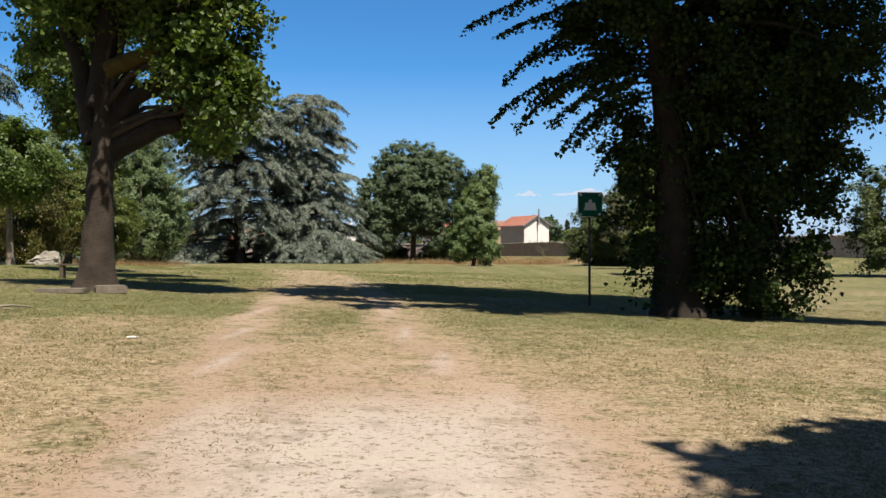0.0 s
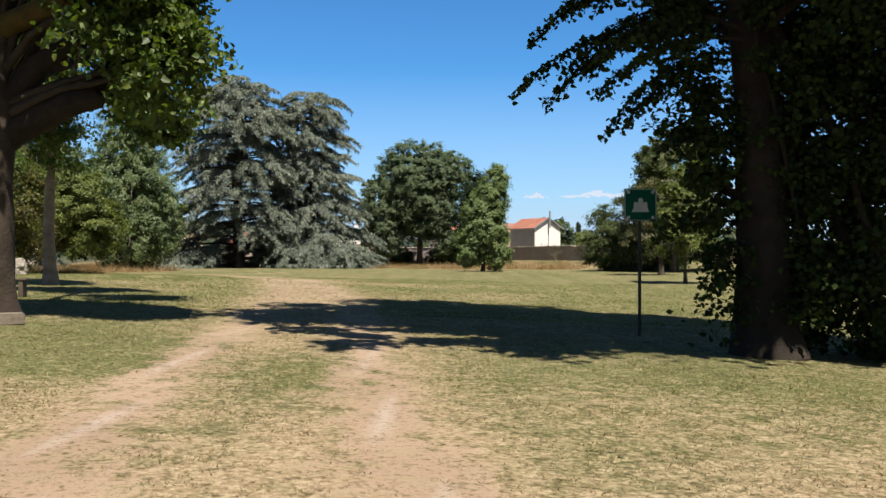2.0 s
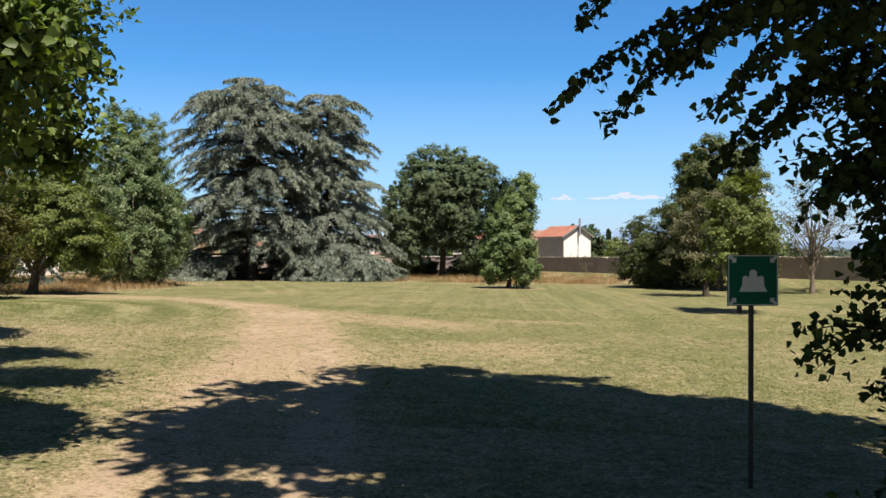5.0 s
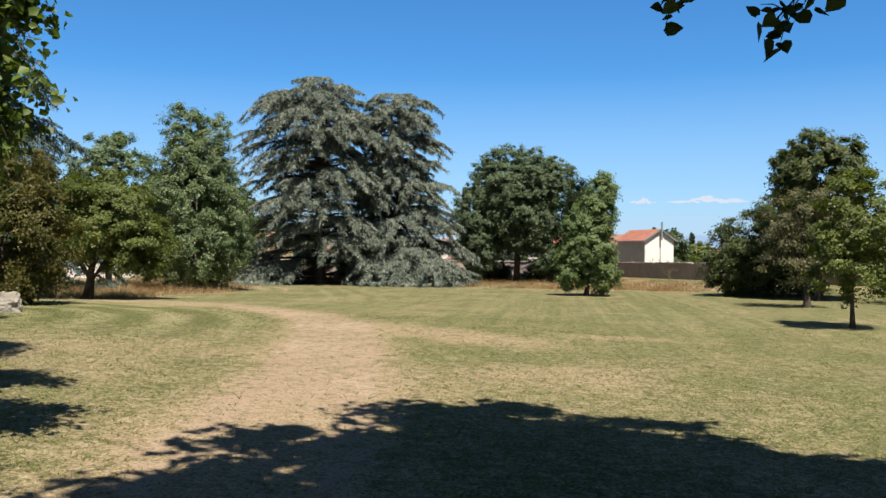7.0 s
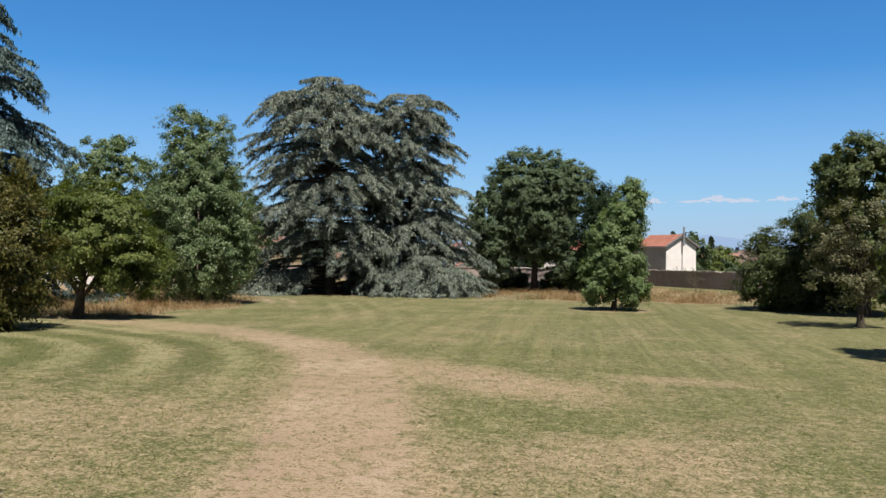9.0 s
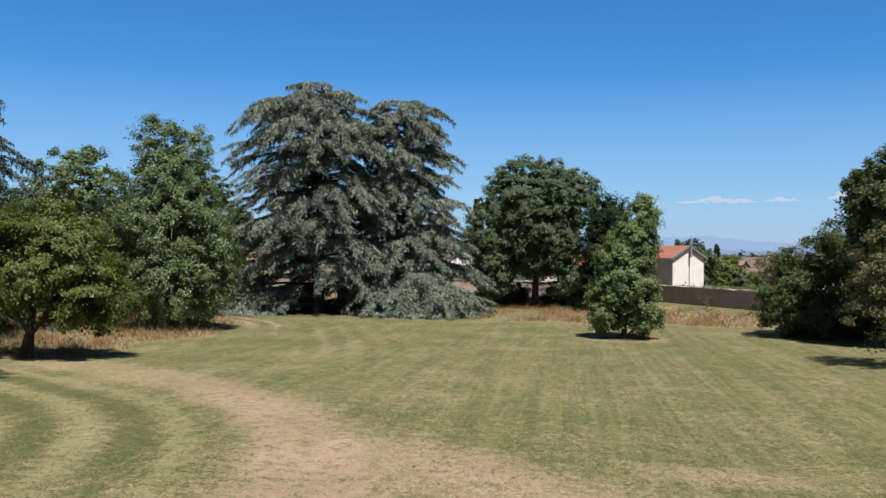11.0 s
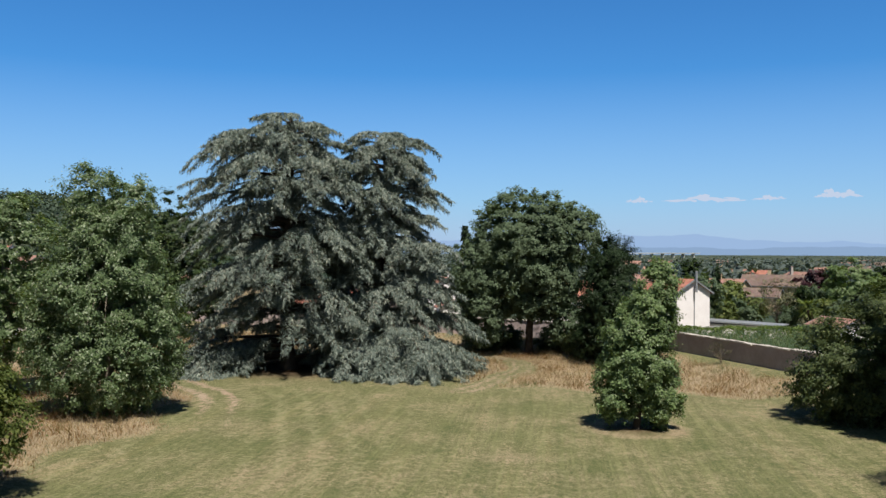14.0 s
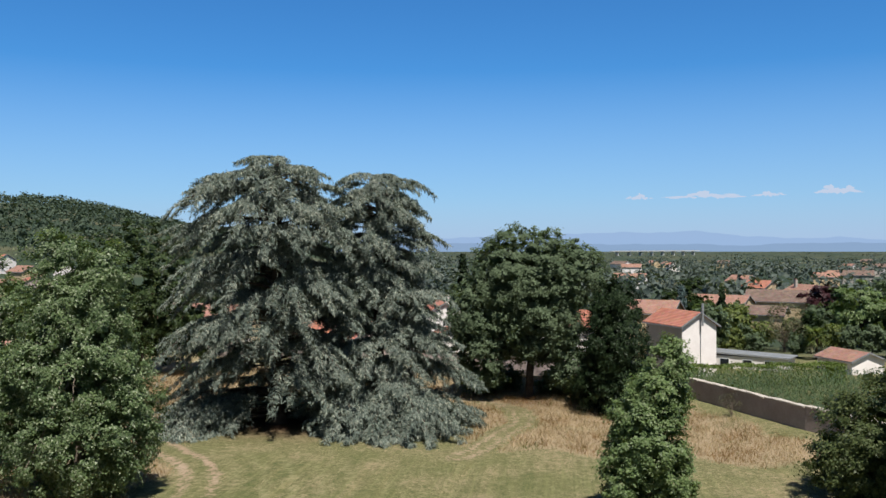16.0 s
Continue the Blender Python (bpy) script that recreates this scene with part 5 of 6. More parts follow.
# ---- houses ----
def house(at, turn, wide, deep, eave, rise, walls, roof, label, shade_plaster=None, name="house", over=0.35, windows=(), chimneys=(), pipe=None, base=None):
    """A gabled house: the gable ends face along local y, the ridge runs along y. windows: (face, along, z, w, h)."""
    x, y = at
    z = gz(x, y) if base is None else base
    ob = thing(name, (x, y, z), label, "house", "village houses", turn=turn)
    w, d = wide / 2, deep / 2
    bm = bmesh.new()
    prof = [(-w, -0.6), (w, -0.6), (w, eave), (0, eave + rise), (-w, eave)]
    fr = [bm.verts.new((u, -d, v)) for u, v in prof]
    bk = [bm.verts.new((u, d, v)) for u, v in prof]
    bm.faces.new(fr)
    bm.faces.new(bk[::-1])
    for i in range(5):
        j = (i + 1) % 5
        bm.faces.new((fr[j], fr[i], bk[i], bk[j]))
    body = part("wall", bm, walls, ob)
    # sheet added over the left wall: that side's shade as a darker plaster
    if shade_plaster:
        part("shaded_side", box(bmesh.new(), -w - 0.02, -w + 0.05, -d + 0.01, d - 0.01, -0.6, eave - 0.05), shade_plaster, ob)
    for s in (-1, 1):
        bm = bmesh.new()
        k = rise / w
        a, b = (0.0, eave + rise + 0.1), (s * (w + over), eave - over * k + 0.1)
        vs = [bm.verts.new((u, yy, v + t)) for yy in (-d - over, d + over) for (u, v), t in ((a, 0), (b, 0), (b, -0.14), (a, -0.14))]
        for q in ((0, 1, 2, 3), (7, 6, 5, 4), (0, 4, 5, 1), (1, 5, 6, 2), (2, 6, 7, 3), (3, 7, 4, 0)):
            bm.faces.new([vs[i] for i in q])
        part("roof", bm, roof, ob)
        part("gutter", box(bmesh.new(), min(b[0], b[0] + s * 0.1), max(b[0], b[0] + s * 0.1), -d - over, d + over, b[1] - 0.2, b[1] - 0.08, 0.02), ZINC, ob)
        for yy in (-d - over - 0.03, d + over):
            bm = bmesh.new()
            vs = [bm.verts.new((u, yy + dy, v + t)) for dy in (0, 0.03) for (u, v), t in ((a, 0.02), (b, 0.02), (b, -0.2), (a, -0.2))]
            for q in ((0, 1, 2, 3), (7, 6, 5, 4), (0, 4, 5, 1), (1, 5, 6, 2), (2, 6, 7, 3), (3, 7, 4, 0)):
                bm.faces.new([vs[i] for i in q])
            part("bargeboard", bm, ROOF_GREY, ob)
    for face, along, wz, ww, wh in windows:
        win = new("window")
        win.parent = ob
        win.matrix_local = {"front": pose(along, -d, wz), "left": pose(-w, along, wz, 0, 0, -90), "right": pose(w, along, wz, 0, 0, 90)}[face]
        bm = bmesh.new()
        for x0, x1, z0, z1 in ((-ww / 2, ww / 2, 0, 0.07), (-ww / 2, ww / 2, wh - 0.07, wh), (-ww / 2, -ww / 2 + 0.07, 0.07, wh - 0.07), (ww / 2 - 0.07, ww / 2, 0.07, wh - 0.07), (-0.03, 0.03, 0.07, wh - 0.07)):
            box(bm, x0, x1, -0.07, 0.02, z0, z1)
        part("frame", bm, SIGN_WHITE, win)
        part("pane", box(bmesh.new(), -ww / 2 + 0.06, ww / 2 - 0.06, -0.04, 0.01, 0.06, wh - 0.06), GLASS_DARK, win)
        part("sill", box(bmesh.new(), -ww / 2 - 0.08, ww / 2 + 0.08, -0.14, 0.02, -0.07, -0.005, 0.01), STONE_CAP, win)
    for cx, cy, top in chimneys:
        c = part("chimney", box(bmesh.new(), cx - 0.3, cx + 0.3, cy - 0.35, cy + 0.35, eave, top, 0.02), walls, ob)
        part("cap", box(bmesh.new(), cx - 0.38, cx + 0.38, cy - 0.43, cy + 0.43, top, top + 0.1, 0.02), roof, c)
    if pipe:
        v, f = tubes([[(pipe, -d - 0.1, 0.2, 0.045), (pipe, -d - 0.1, eave * 0.6, 0.045), (pipe, -d - 0.1, eave + rise - 0.7, 0.045)],
                      [(pipe, -d - 0.5, eave + rise - 1.5, 0.14), (pipe, -d - 0.5, eave + rise, 0.14), (pipe, -d - 0.5, eave + rise + 1.1, 0.14)]], 10)
        link_mesh("flue_pipe", np_mesh("flue_pipe", v, f), ZINC, ob, "pale metal flue pipe", True)
    return ob


# white all round; the grey on its left side is painted shade
house((13.5, 143.9), 26, 4.7, 7.6, 6.3, 1.45, PLASTER_WHITE, ROOF_RED, "white plastered two-storey house with a red tiled roof behind the wall", PLASTER_GREY, pipe=0.1, base=gz(13.5, 143.9) - 0.25)

EYE_END = (-2.12, 35.9)


def beyond(px, depth):
    """A place in the village, by its bearing seen from the lawn and its distance."""
    a, lat = radians(7.07), (px - 784) / 1539 * depth
    return EYE_END[0] + lat * math.cos(a) - depth * math.sin(a), EYE_END[1] + depth * math.cos(a) + lat * math.sin(a)


W = (("front", -1.8, 1.0, 1.1, 1.3), ("front", 1.8, 1.0, 1.1, 1.3))
house(beyond(1160, 128), 70, 7.5, 6.6, 6.0, 1.6, PLASTER_WARM, ROOF_ORANGE, "single-storey house with an orange tiled roof among trees", windows=W, chimneys=((1.5, 2, 7.2),))
house(beyond(1262, 185), 62, 8.0, 15.0, 4.4, 1.6, PLASTER_WARM, ROOF_ORANGE, "ochre plastered bungalow with a faded orange tiled roof", windows=W, chimneys=((1.2, -2, 7.0),))
house(beyond(1378, 190), 66, 9.0, 12.5, 4.6, 2.2, PLASTER_WARM, ROOF_BROWN, "ochre plastered house with a dark brown tiled roof", windows=W, chimneys=((1.0, 1, 8.0),))
house(beyond(1350, 172), 66, 6.5, 9.0, 2.9, 1.5, PLASTER_WARM, ROOF_BROWN, "low brown-roofed wing of a house", windows=())
house(beyond(1428, 215), 20, 9.0, 9.0, 4.9, 2.3, PLASTER_GREY, ROOF_ORANGE, "grey gabled house with an orange tiled roof", windows=W, chimneys=((-1.5, 2, 8.5),))
house(beyond(1348, 255), 40, 7.5, 8.0, 5.2, 2.0, PLASTER_WARM, ROOF_RED, "distant house with a red tiled roof", windows=W)
house(beyond(1116, 330), 75, 8.0, 12.0, 5.4, 2.0, PLASTER_WHITE, ROOF_ORANGE, "distant pale house with an orange roof", windows=W)
house(beyond(1030, 116), 62, 7.5, 9.0, 5.0, 1.8, PLASTER_WHITE, ROOF_RED, "white house with a red tiled roof behind the wall", windows=W)
house(beyond(782, 138), 15, 6.0, 8.0, 5.2, 1.6, PLASTER_WHITE, ROOF_RED, "white gabled house with red tiled roof seen between the trees", windows=(("front", 0.0, 3.2, 0.9, 1.1), ("front", 0.0, 0.9, 0.9, 1.3)), chimneys=((1.0, 1.0, 7.6),))
house(beyond(800, 128), 15, 5.0, 4.0, 2.6, 1.0, PLASTER_WHITE, ROOF_RED, "low lean-to of a house with an orange-red roof")
house(beyond(1506, 106), 22, 4.6, 6.0, 1.7, 0.9, PLASTER_WHITE, ROOF_ORANGE, "white garden shed with an orange tiled roof", name="garden_shed")
house((-51, 154), 70, 9.0, 13.0, 5.0, 2.0, PLASTER_WARM, ROOF_ORANGE, "salmon plastered house behind the cedars", windows=W)
house((-68, 128), 75, 8.0, 18.0, 3.0, 1.6, PLASTER_WHITE, ROOF_ORANGE, "long low white house behind the orchard", windows=W)
house((-30, 150), 60, 8.0, 12.0, 3.6, 1.8, PLASTER_PINK, ROOF_RED, "red-roofed house behind the cedars", windows=W)
house(beyond(6, 300), 80, 8.0, 16.0, 4.2, 2.0, PLASTER_WARM, ROOF_ORANGE, "long orange-roofed building at the foot of the hill", windows=W)
house(beyond(44, 330), 60, 9.0, 12.0, 5.2, 2.2, PLASTER_WARM, ROOF_ORANGE, "orange-roofed house at the foot of the hill", windows=W)
house(beyond(-10, 360), 70, 9.0, 14.0, 5.2, 2.2, PLASTER_WHITE, ROOF_RED, "red-roofed house at the foot of the hill", windows=W)
house(beyond(62, 300), 40, 9.0, 12.0, 5.4, 2.2, PLASTER_PINK, ROOF_RED, "pink house with a red roof on the hillside", windows=W)
house(beyond(116, 340), 30, 9.0, 10.0, 5.0, 2.4, PLASTER_WHITE, ROOF_GREY, "white house with a grey roof on the hillside", windows=W)

rng_v = np.random.default_rng(77)
for k in range(14):
    px, dist = rng_v.uniform(1080, 1620), 330 * 2.8 ** rng_v.uniform()
    house(beyond(px, dist), rng_v.uniform(0, 90), rng_v.uniform(7, 9), rng_v.uniform(9, 15), rng_v.uniform(3.4, 5.5), rng_v.uniform(1.6, 2.4),
          (PLASTER_WHITE, PLASTER_WARM, PLASTER_GREY)[rng_v.integers(3)], (ROOF_ORANGE, ROOF_RED, ROOF_BROWN)[rng_v.integers(3)],
          "distant tile-roofed house in the village plain", windows=())


def workshop():
    """The long low building with a sheet roof beside the white house."""
    x, y = beyond(1318, 108)
    ob = thing("outbuilding", (x, y, gz(x, y) - 0.35), "long low grey outbuilding with a sloping sheet roof", "outbuilding", turn=-26)
    part("wall", box(bmesh.new(), -5.2, 5.2, 0, 4, -0.8, 1.9), PLASTER_WHITE, ob)
    bm = bmesh.new()
    vs = [bm.verts.new(p) for p in ((-5.5, -0.15, 2.25), (5.5, -0.15, 1.95), (5.5, 4.4, 1.9), (-5.5, 4.4, 2.2))]
    face = bm.faces.new(vs)
    for g in bmesh.ops.extrude_face_region(bm, geom=[face])["geom"]:
        if isinstance(g, bmesh.types.BMVert):
            g.co.z += 0.12
    part("roof", bm, ROOF_GREY, ob)
    part("fascia", box(bmesh.new(), -5.5, 5.5, -0.2, -0.15, -0.06, 0.06), ZINC, ob).matrix_local = pose(0, 0, 2.1, 0, 1.56, 0)
    for px in (-2.4, 0.4, 3.0):
        win = part("window", box(bmesh.new(), px - 0.6, px + 0.6, -0.05, 0.02, 0.6, 1.6, 0.01), SIGN_WHITE, ob)
        part("pane", box(bmesh.new(), px - 0.52, px + 0.52, -0.07, -0.04, 0.68, 1.52), GLASS_DARK, win)
    part("door", box(bmesh.new(), -4.7, -3.8, -0.05, 0.02, -0.2, 1.85, 0.01), SIGN_WHITE, ob)


workshop()

# ---- trees of the village ----
x, y = beyond(1450, 185)
tree("purple_plum", (x, y), "round purple-leaved plum tree in a garden", [(0, 0, 4.6, 4.6, 4.4, 3.6)], (0.2, 4), 90, 9000, (0.5, 0.4), (BARK, LEAF_PURPLE), (1.1, 0.7), seed=61)
x, y = beyond(1207, 142)
cedar("blue_spruce", (x, y), "pale blue spruce in a garden", 9.6, 2.7, 62, 12000, NEEDLE_BLUE, first=0.4, shape=lambda s: 1.05 - s, tiers=70, quad=(0.5, 0.1))
x, y = beyond(1275, 150)
cedar("fir_tree", (x, y), "slim dark fir in a garden", 9.0, 1.8, 63, 8000, NEEDLE_DARK, shape=lambda s: 1.05 - s, tiers=60, quad=(0.5, 0.12))
x, y = beyond(1525, 135)
tree("walnut_tree", (x, y), "broad light green walnut tree in a garden", [(0, 0, 6.0, 5.0, 4.6, 4.2), (3, 0, 4.4, 4, 4, 3.4)], (0.3, 5), 130, 18000, (0.4, 0.26), (BARK, LEAF_TULIP), (1.0, 0.6), seed=64)
x, y = beyond(1390, 128)
tree("bare_tree", (x, y), "greyish thin-leaved tree in a garden", [(0, 0, 4.6, 3.4, 3.2, 3.0)], (0.16, 3), 70, 2500, (0.25, 0.15), (TWIG_DRY, LEAF_BROWN), (0.8, 0.7), seed=65, fork=0.1, limbs=34, twigs=3)


def palm():
    rng = np.random.default_rng(9)
    px, py = beyond(1446, 118)
    ob = thing("palm_tree", (px, py, gz(px, py)), "small fan palm with drooping grey-green fronds", "palm")
    v, f = tubes([[(0, 0, -0.1, 0.2), (0.03, 0, 1.5, 0.17), (0, 0.02, 3.2, 0.2)]], 9)
    link_mesh("trunk", np_mesh("trunk", v, f), BARK, ob, smooth=True)
    for k in range(30):
        a, lift = k * 2.4, rng.uniform(-0.9, 1.0)
        vs, fs = [], []
        for j in range(9):
            b = (j - 4) * 0.2
            d = np.array([math.cos(a + b), math.sin(a + b), lift - 0.12 * abs(j - 4)])
            s = np.array([-math.sin(a + b), math.cos(a + b), 0]) * 0.10
            o = np.array([math.cos(a) * 0.7, math.sin(a) * 0.7, 3.25 + 0.7 * lift])
            vs += [o - s, o + s, o + d * 1.3 + [0, 0, -0.35]]
            fs.append((3 * j, 3 * j + 1, 3 * j + 2))
        vs += [np.array([0, 0, 3.2]), np.array([0.03, 0, 3.23]), np.array([math.cos(a) * 0.75, math.sin(a) * 0.75, 3.25 + 0.72 * lift])]
        fs.append((27, 28, 29))
        link_mesh("frond", np_mesh("frond", vs, fs), LEAF_BROWN if lift < -0.4 else LEAF_APPLE, ob)


palm()

SORTS = [tree("garden_tree", beyond(1245, 118), "green garden tree among the village houses", [(0, 0, 4.4, 3.2, 3.0, 3.0), (1, 0, 6.4, 2.0, 2.0, 2.0)], (0.2, 4), 110, 3400, (0.5, 0.4), (BARK, LEAF_OAK), (0.7, 0.8), seed=71, limbs=4, group="garden trees"),
         tree("garden_tree", beyond(1300, 135), "light green garden tree among the village houses", [(0, 0, 3.8, 3.4, 3.4, 2.8)], (0.2, 3), 110, 3400, (0.5, 0.4), (BARK, LEAF_APPLE), (0.7, 0.8), seed=72, limbs=4, group="garden trees"),
         tree("garden_tree", beyond(1225, 165), "tall dark garden tree among the village houses", [(0, 0, 5.6, 2.8, 2.8, 4.8)], (0.2, 5), 110, 3400, (0.5, 0.4), (BARK, LEAF_SHADED), (0.7, 0.9), seed=73, limbs=4, group="garden trees")]
CLEAR = ((1163, 128), (1262, 185), (1385, 158), (1350, 146), (1428, 215), (1348, 255), (1116, 330), (1450, 185), (1207, 142), (1275, 150), (1446, 118), (1510, 112), (1525, 135), (1235, 108), (1330, 108), (1390, 128))
for k in range(66):
    px, dist = rng_v.uniform(1180, 1640), 118 * 2.6 ** rng_v.uniform()
    size = rng_v.uniform(0.5, 0.95)
    if k % 5 == 0:
        px, dist = rng_v.uniform(-120, 320), rng_v.uniform(150, 320)
    if k % 7 == 1:
        px, dist = rng_v.uniform(650, 1180), rng_v.uniform(145, 300)
    x, y = beyond(px, dist)
    turn = rng_v.uniform(0, 360)
    if any(abs(px - a) < 26 + 4200 / dist and dist < b + 9 for a, b in CLEAR):
        continue
    c = copy_thing(SORTS[k % 3], pose(x, y, gz(x, y) - 0.05, 0, 0, turn))
    c.scale = [size] * 3


for px, dist, size, sort in ((1288, 124, 0.62, 1), (1322, 126, 0.55, 0), (1352, 136, 0.6, 1), (1418, 132, 0.6, 0), (1478, 128, 0.62, 1), (1238, 130, 0.7, 2), (1300, 160, 0.75, 0), (1440, 160, 0.7, 0),
                             (1400, 148, 0.55, 1), (1610, 118, 0.8, 0), (1490, 165, 0.85, 2), (1330, 205, 0.7, 2), (1225, 150, 0.7, 2), (60, 118, 0.8, 0), (30, 150, 0.9, 2),
                             (1412, 120, 0.45, 0), (1436, 126, 0.6, 2), (1500, 126, 0.55, 0), (1545, 122, 0.6, 0), (1585, 130, 0.7, 2), (1470, 142, 0.7, 0), (1545, 152, 0.8, 2), (1340, 122, 0.45, 0), (1262, 140, 0.6, 0), (1175, 150, 0.8, 0), (1145, 142, 0.7, 2)):
    x, y = beyond(px, dist)
    copy_thing(SORTS[sort], pose(x, y, gz(x, y) - 0.05, 0, 0, 7.0 * (px % 50))).scale = [size] * 3


def far_woods():
    """Trees past counting: on the plain and on the hill."""
    rng = np.random.default_rng(81)
    n = 2600
    px, dist = rng.uniform(600, 1700, n), 230 * 13 ** rng.uniform(0, 1, n)
    a, lat = radians(7.07), (px - 784) / 1539 * dist
    x, y = EYE_END[0] + lat * math.cos(a) - dist * math.sin(a), EYE_END[1] + dist * math.cos(a) + lat * math.sin(a)
    open_field = np.sin(x * 0.013 + 1.7 * np.sin(y * 0.008)) * np.sin(y * 0.010 + 1.3 * np.sin(x * 0.007)) < -0.30
    sparse = open_field & (rng.uniform(size=n) < 0.85)
    x, y, dist = x[~sparse], y[~sparse], dist[~sparse]
    m = 10500
    hy = rng.uniform(330, 1900, m)
    hx = rng.uniform(-1, 1, m) * 330 - 470 - 0.32 * (hy - 600)
    keep = (height(hx, hy) > 4 + 5 * rng.uniform(size=m)) & (hx > -1150)
    hx, hy = hx[keep], hy[keep]
    for name, tx, ty, size, count, label, mat in (("far_trees", x, y, np.where(dist > 800, 2.4, 3.3), 22, "trees and hedges of the wide plain", LEAF_HAZED), ("hill_woods", hx, hy, 4.2, 18, "dense dark green wood on the hillside", LEAF_HILL)):
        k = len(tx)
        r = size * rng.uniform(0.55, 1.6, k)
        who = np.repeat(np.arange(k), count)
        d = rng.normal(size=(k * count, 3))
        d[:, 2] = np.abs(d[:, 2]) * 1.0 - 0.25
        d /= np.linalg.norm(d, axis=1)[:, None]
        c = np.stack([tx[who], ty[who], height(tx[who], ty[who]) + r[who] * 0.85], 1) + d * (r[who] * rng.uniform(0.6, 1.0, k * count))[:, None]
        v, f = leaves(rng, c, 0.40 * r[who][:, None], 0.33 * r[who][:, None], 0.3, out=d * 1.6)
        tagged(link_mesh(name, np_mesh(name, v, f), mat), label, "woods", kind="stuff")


far_woods()


# ---- maize and hedge behind the wall ----
def maize():
    rng = np.random.default_rng(91)
    x, y = [], []
    for row in range(64):
        for k in range(75):
            u, v = 12 + row * 0.8, 70 + k * 0.85
            x.append(u + rng.normal() * 0.08)
            y.append(v + rng.normal() * 0.1)
    x, y = np.array(x), np.array(y)
    edge = np.where(y > 104, 17.0 - (y - 104) * 0.43, np.where(y > 100, 19.3 - (y - 100) * 0.575, 36 - (y - 63) * 0.451))
    keep = (x > edge + 1.6) & (y < 131 + 0.2 * (x - 12)) & ((x < 42) | (y > 100))
    x, y = x[keep], y[keep]
    n, per = len(x), 9
    who = np.repeat(np.arange(n), per)
    a = rng.uniform(0, 2 * np.pi, n * per)
    h = np.tile(np.linspace(0.5, 2.0, per), n) * rng.uniform(0.85, 1.1, n)[who]
    d = np.stack([np.cos(a), np.sin(a), np.zeros_like(a)], 1)
    s = np.stack([-np.sin(a), np.cos(a), np.zeros_like(a)], 1) * 0.05
    o = np.stack([x[who], y[who], height(x[who], y[who]) + h], 1)
    mid, tip = o + d * 0.32 + [0, 0, 0.28], o + d * 0.75 - [0, 0, 0.05]
    v = np.stack([o, mid - s, mid + s, tip], 1).reshape(-1, 3)
    i = np.arange(n * per)[:, None] * 4
    f = np.concatenate([i + [0, 1, 2], i + [1, 3, 2]], 1).reshape(-1, 3)
    tagged(link_mesh("maize_field", np_mesh("maize_field", v, f), LEAF_CORN), "field of green maize in rows behind the wall", "maize", kind="stuff")


maize()


def hedge():
    rng = np.random.default_rng(92)
    ob = thing("hedge", (12.3, 131.5, gz(12, 131)), "clipped green hedge at the edge of the maize", "hedge", turn=14)
    n = 16000
    p = rng.uniform(-1, 1, (n, 3))
    ax = rng.integers(0, 3, n)
    p[np.arange(n), ax] = np.sign(p[np.arange(n), ax]) * rng.uniform(0.85, 1.05, n)
    c = p * [9.0, 0.7, 1.1] + [8.6, 0, 1.15] + rng.normal(size=(n, 3)) * 0.06
    c[:, 2] += 0.1 * np.sin(c[:, 0] * 1.3)
    v, f = leaves(rng, np.maximum(c, [-9, -9, 0.02]), 0.2, 0.14, 0.4)
    link_mesh("foliage", np_mesh("foliage", v, f), LEAF_HEDGE, ob)
    for k in range(12):
        v, f = tubes([bough(rng, (0.4 + k * 1.5, 0, -0.1), (0.5 + k * 1.5, 0.1, 1.7), 0.05, 0.02, 5)], 5)
        link_mesh("stem", np_mesh("stem", v, f), BARK, ob)


hedge()


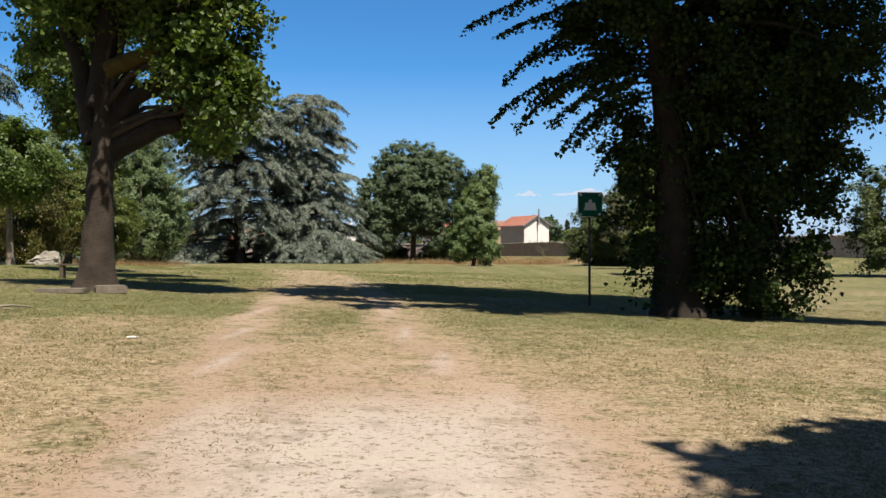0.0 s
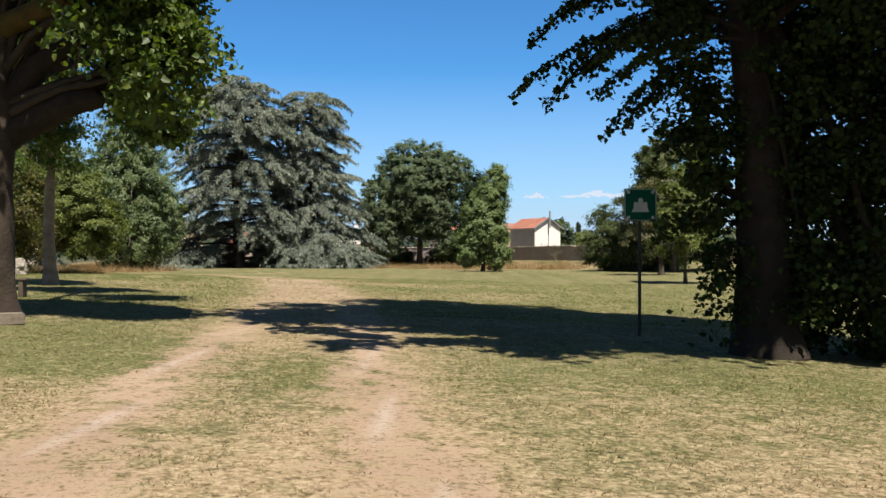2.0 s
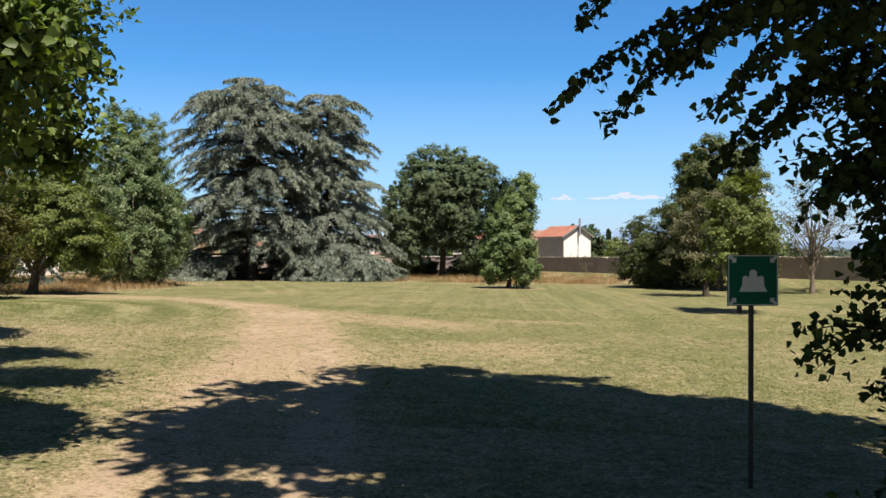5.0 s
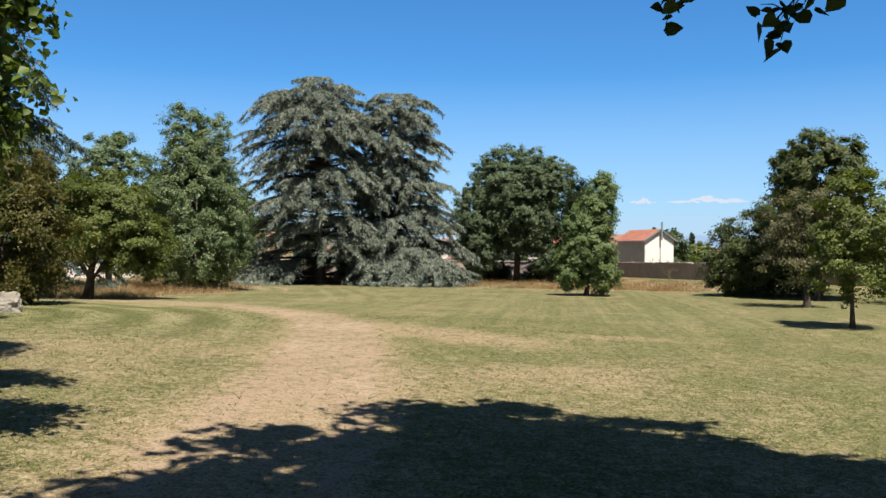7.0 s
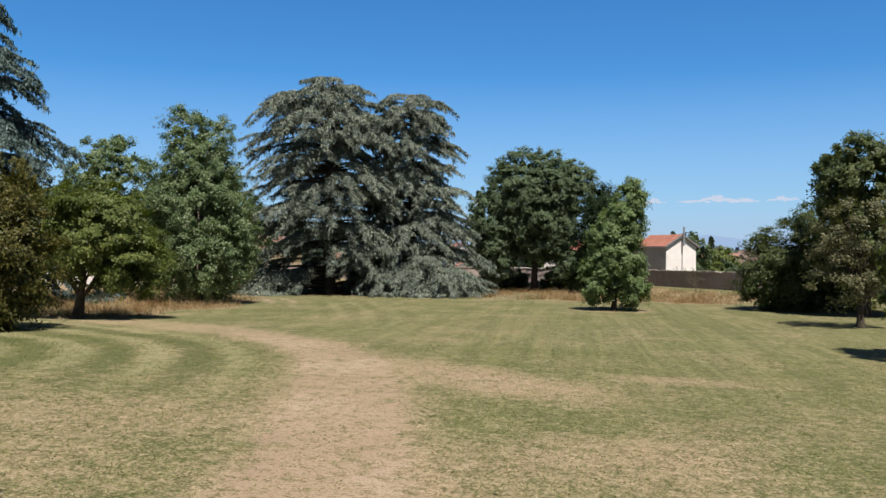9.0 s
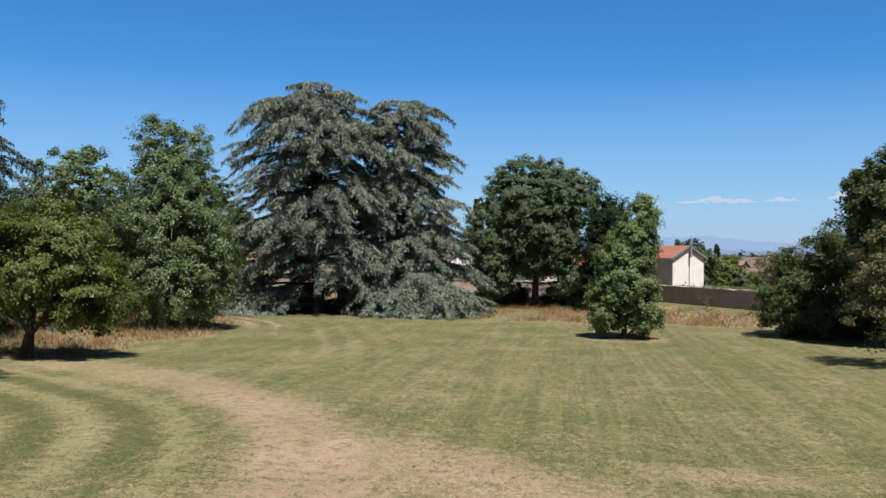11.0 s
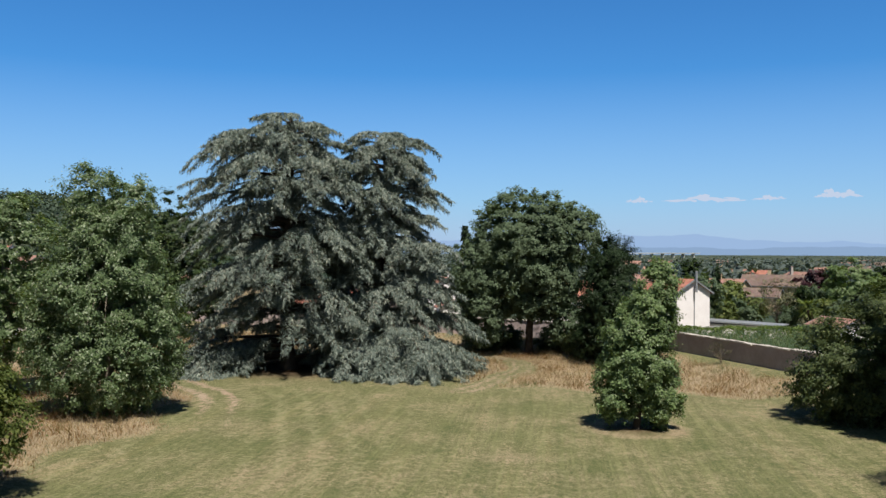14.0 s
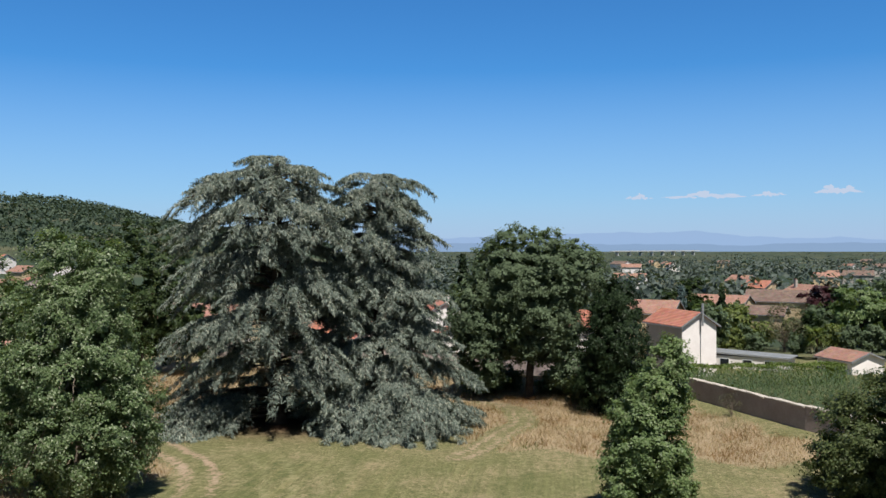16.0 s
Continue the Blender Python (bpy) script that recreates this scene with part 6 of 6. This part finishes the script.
# ---- distance ----
def mountains():
    a = np.radians(np.linspace(-36, 46, 420))
    rough = 5 * np.sin(a * 47) + 3 * np.sin(a * 83 + 1) + 1.6 * np.sin(a * 171) + 1.0 * np.sin(a * 311 + 2)
    for dist, h in ((4550, 66 + 14 * np.sin(a * 9 + 1.0) + 1.0 * rough + 20 * np.exp(-((np.degrees(a) - 7) / 5) ** 2)), (4400, 36 + 6 * np.sin(a * 14 + 2.2) + 0.7 * rough[::-1])):
        x, y = dist * np.sin(a), dist * np.cos(a)
        low = np.full_like(x, -20)
        v = np.concatenate([np.stack([x, y, low], 1), np.stack([x * 1.004, y * 1.004, np.maximum(h, 8)], 1), np.stack([x * 1.01, y * 1.01, low], 1)])
        n = len(a)
        i = np.arange(n - 1)
        f = np.concatenate([np.stack([i, i + 1, i + 1 + n, i + n], 1), np.stack([i + n, i + 1 + n, i + 1 + 2 * n, i + 2 * n], 1)])
        tagged(link_mesh("mountain_backdrop", np_mesh("mountain_backdrop", v, f), MOUNTAIN_GLOW if dist > 4500 else FOOTHILL_GLOW), "mountain range on the horizon, its haze blue given as a glow", "mountains", kind="structure")


mountains()


def viaduct():
    """A long pale road viaduct far out on the plain."""
    x0, y0 = beyond(1082, 1900)
    x1, y1 = beyond(1236, 2150)
    length, turn = math.hypot(x1 - x0, y1 - y0), math.degrees(math.atan2(y1 - y0, x1 - x0))
    ob = thing("viaduct", (x0, y0, gz(x0, y0)), "long pale concrete viaduct far off on the plain", "viaduct", turn=turn)
    part("deck", box(bmesh.new(), 0, length, -6, 6, 9.2, 10.6, 0.1), CONCRETE, ob)
    part("parapet", box(bmesh.new(), 0, length, -6.3, -5.9, 10.6, 11.6), CONCRETE, ob)
    for k in range(8):
        part("pier", box(bmesh.new(), (k + 0.5) * length / 8 - 1.2, (k + 0.5) * length / 8 + 1.2, -4, 4, -1, 9.2, 0.1), CONCRETE, ob)


viaduct()


def cloud(bearing, up, wide, tall, seed):
    rng = np.random.default_rng(seed)
    bm = bmesh.new()
    for k in range(44):
        u = rng.uniform(-1, 1)
        bmesh.ops.create_icosphere(bm, subdivisions=1, radius=1, matrix=Matrix.LocRotScale(
            (u * wide, rng.normal() * 10, rng.uniform(0, 0.75) * tall * (1 - u * u) * (0.6 + 0.4 * math.sin(u * 7 + seed))), None, (wide * rng.uniform(0.06, 0.2), 12, tall * rng.uniform(0.1, 0.3) * (1.1 - abs(u)))))
    ob = part("cloud", bm, CLOUD_GLOW, None, "", True)
    b = radians(bearing)
    ob.matrix_world = pose(4300 * math.sin(b), 4300 * math.cos(b), up, 0, 0, -bearing)
    tagged(ob, "small flat white cloud low over the horizon", "cloud", "low clouds", "structure")


for spec in ((5.6, 250, 60, 36, 1), (9.6, 252, 175, 44, 2), (13.4, 256, 70, 32, 3), (17.2, 262, 100, 48, 4)):
    cloud(*spec)
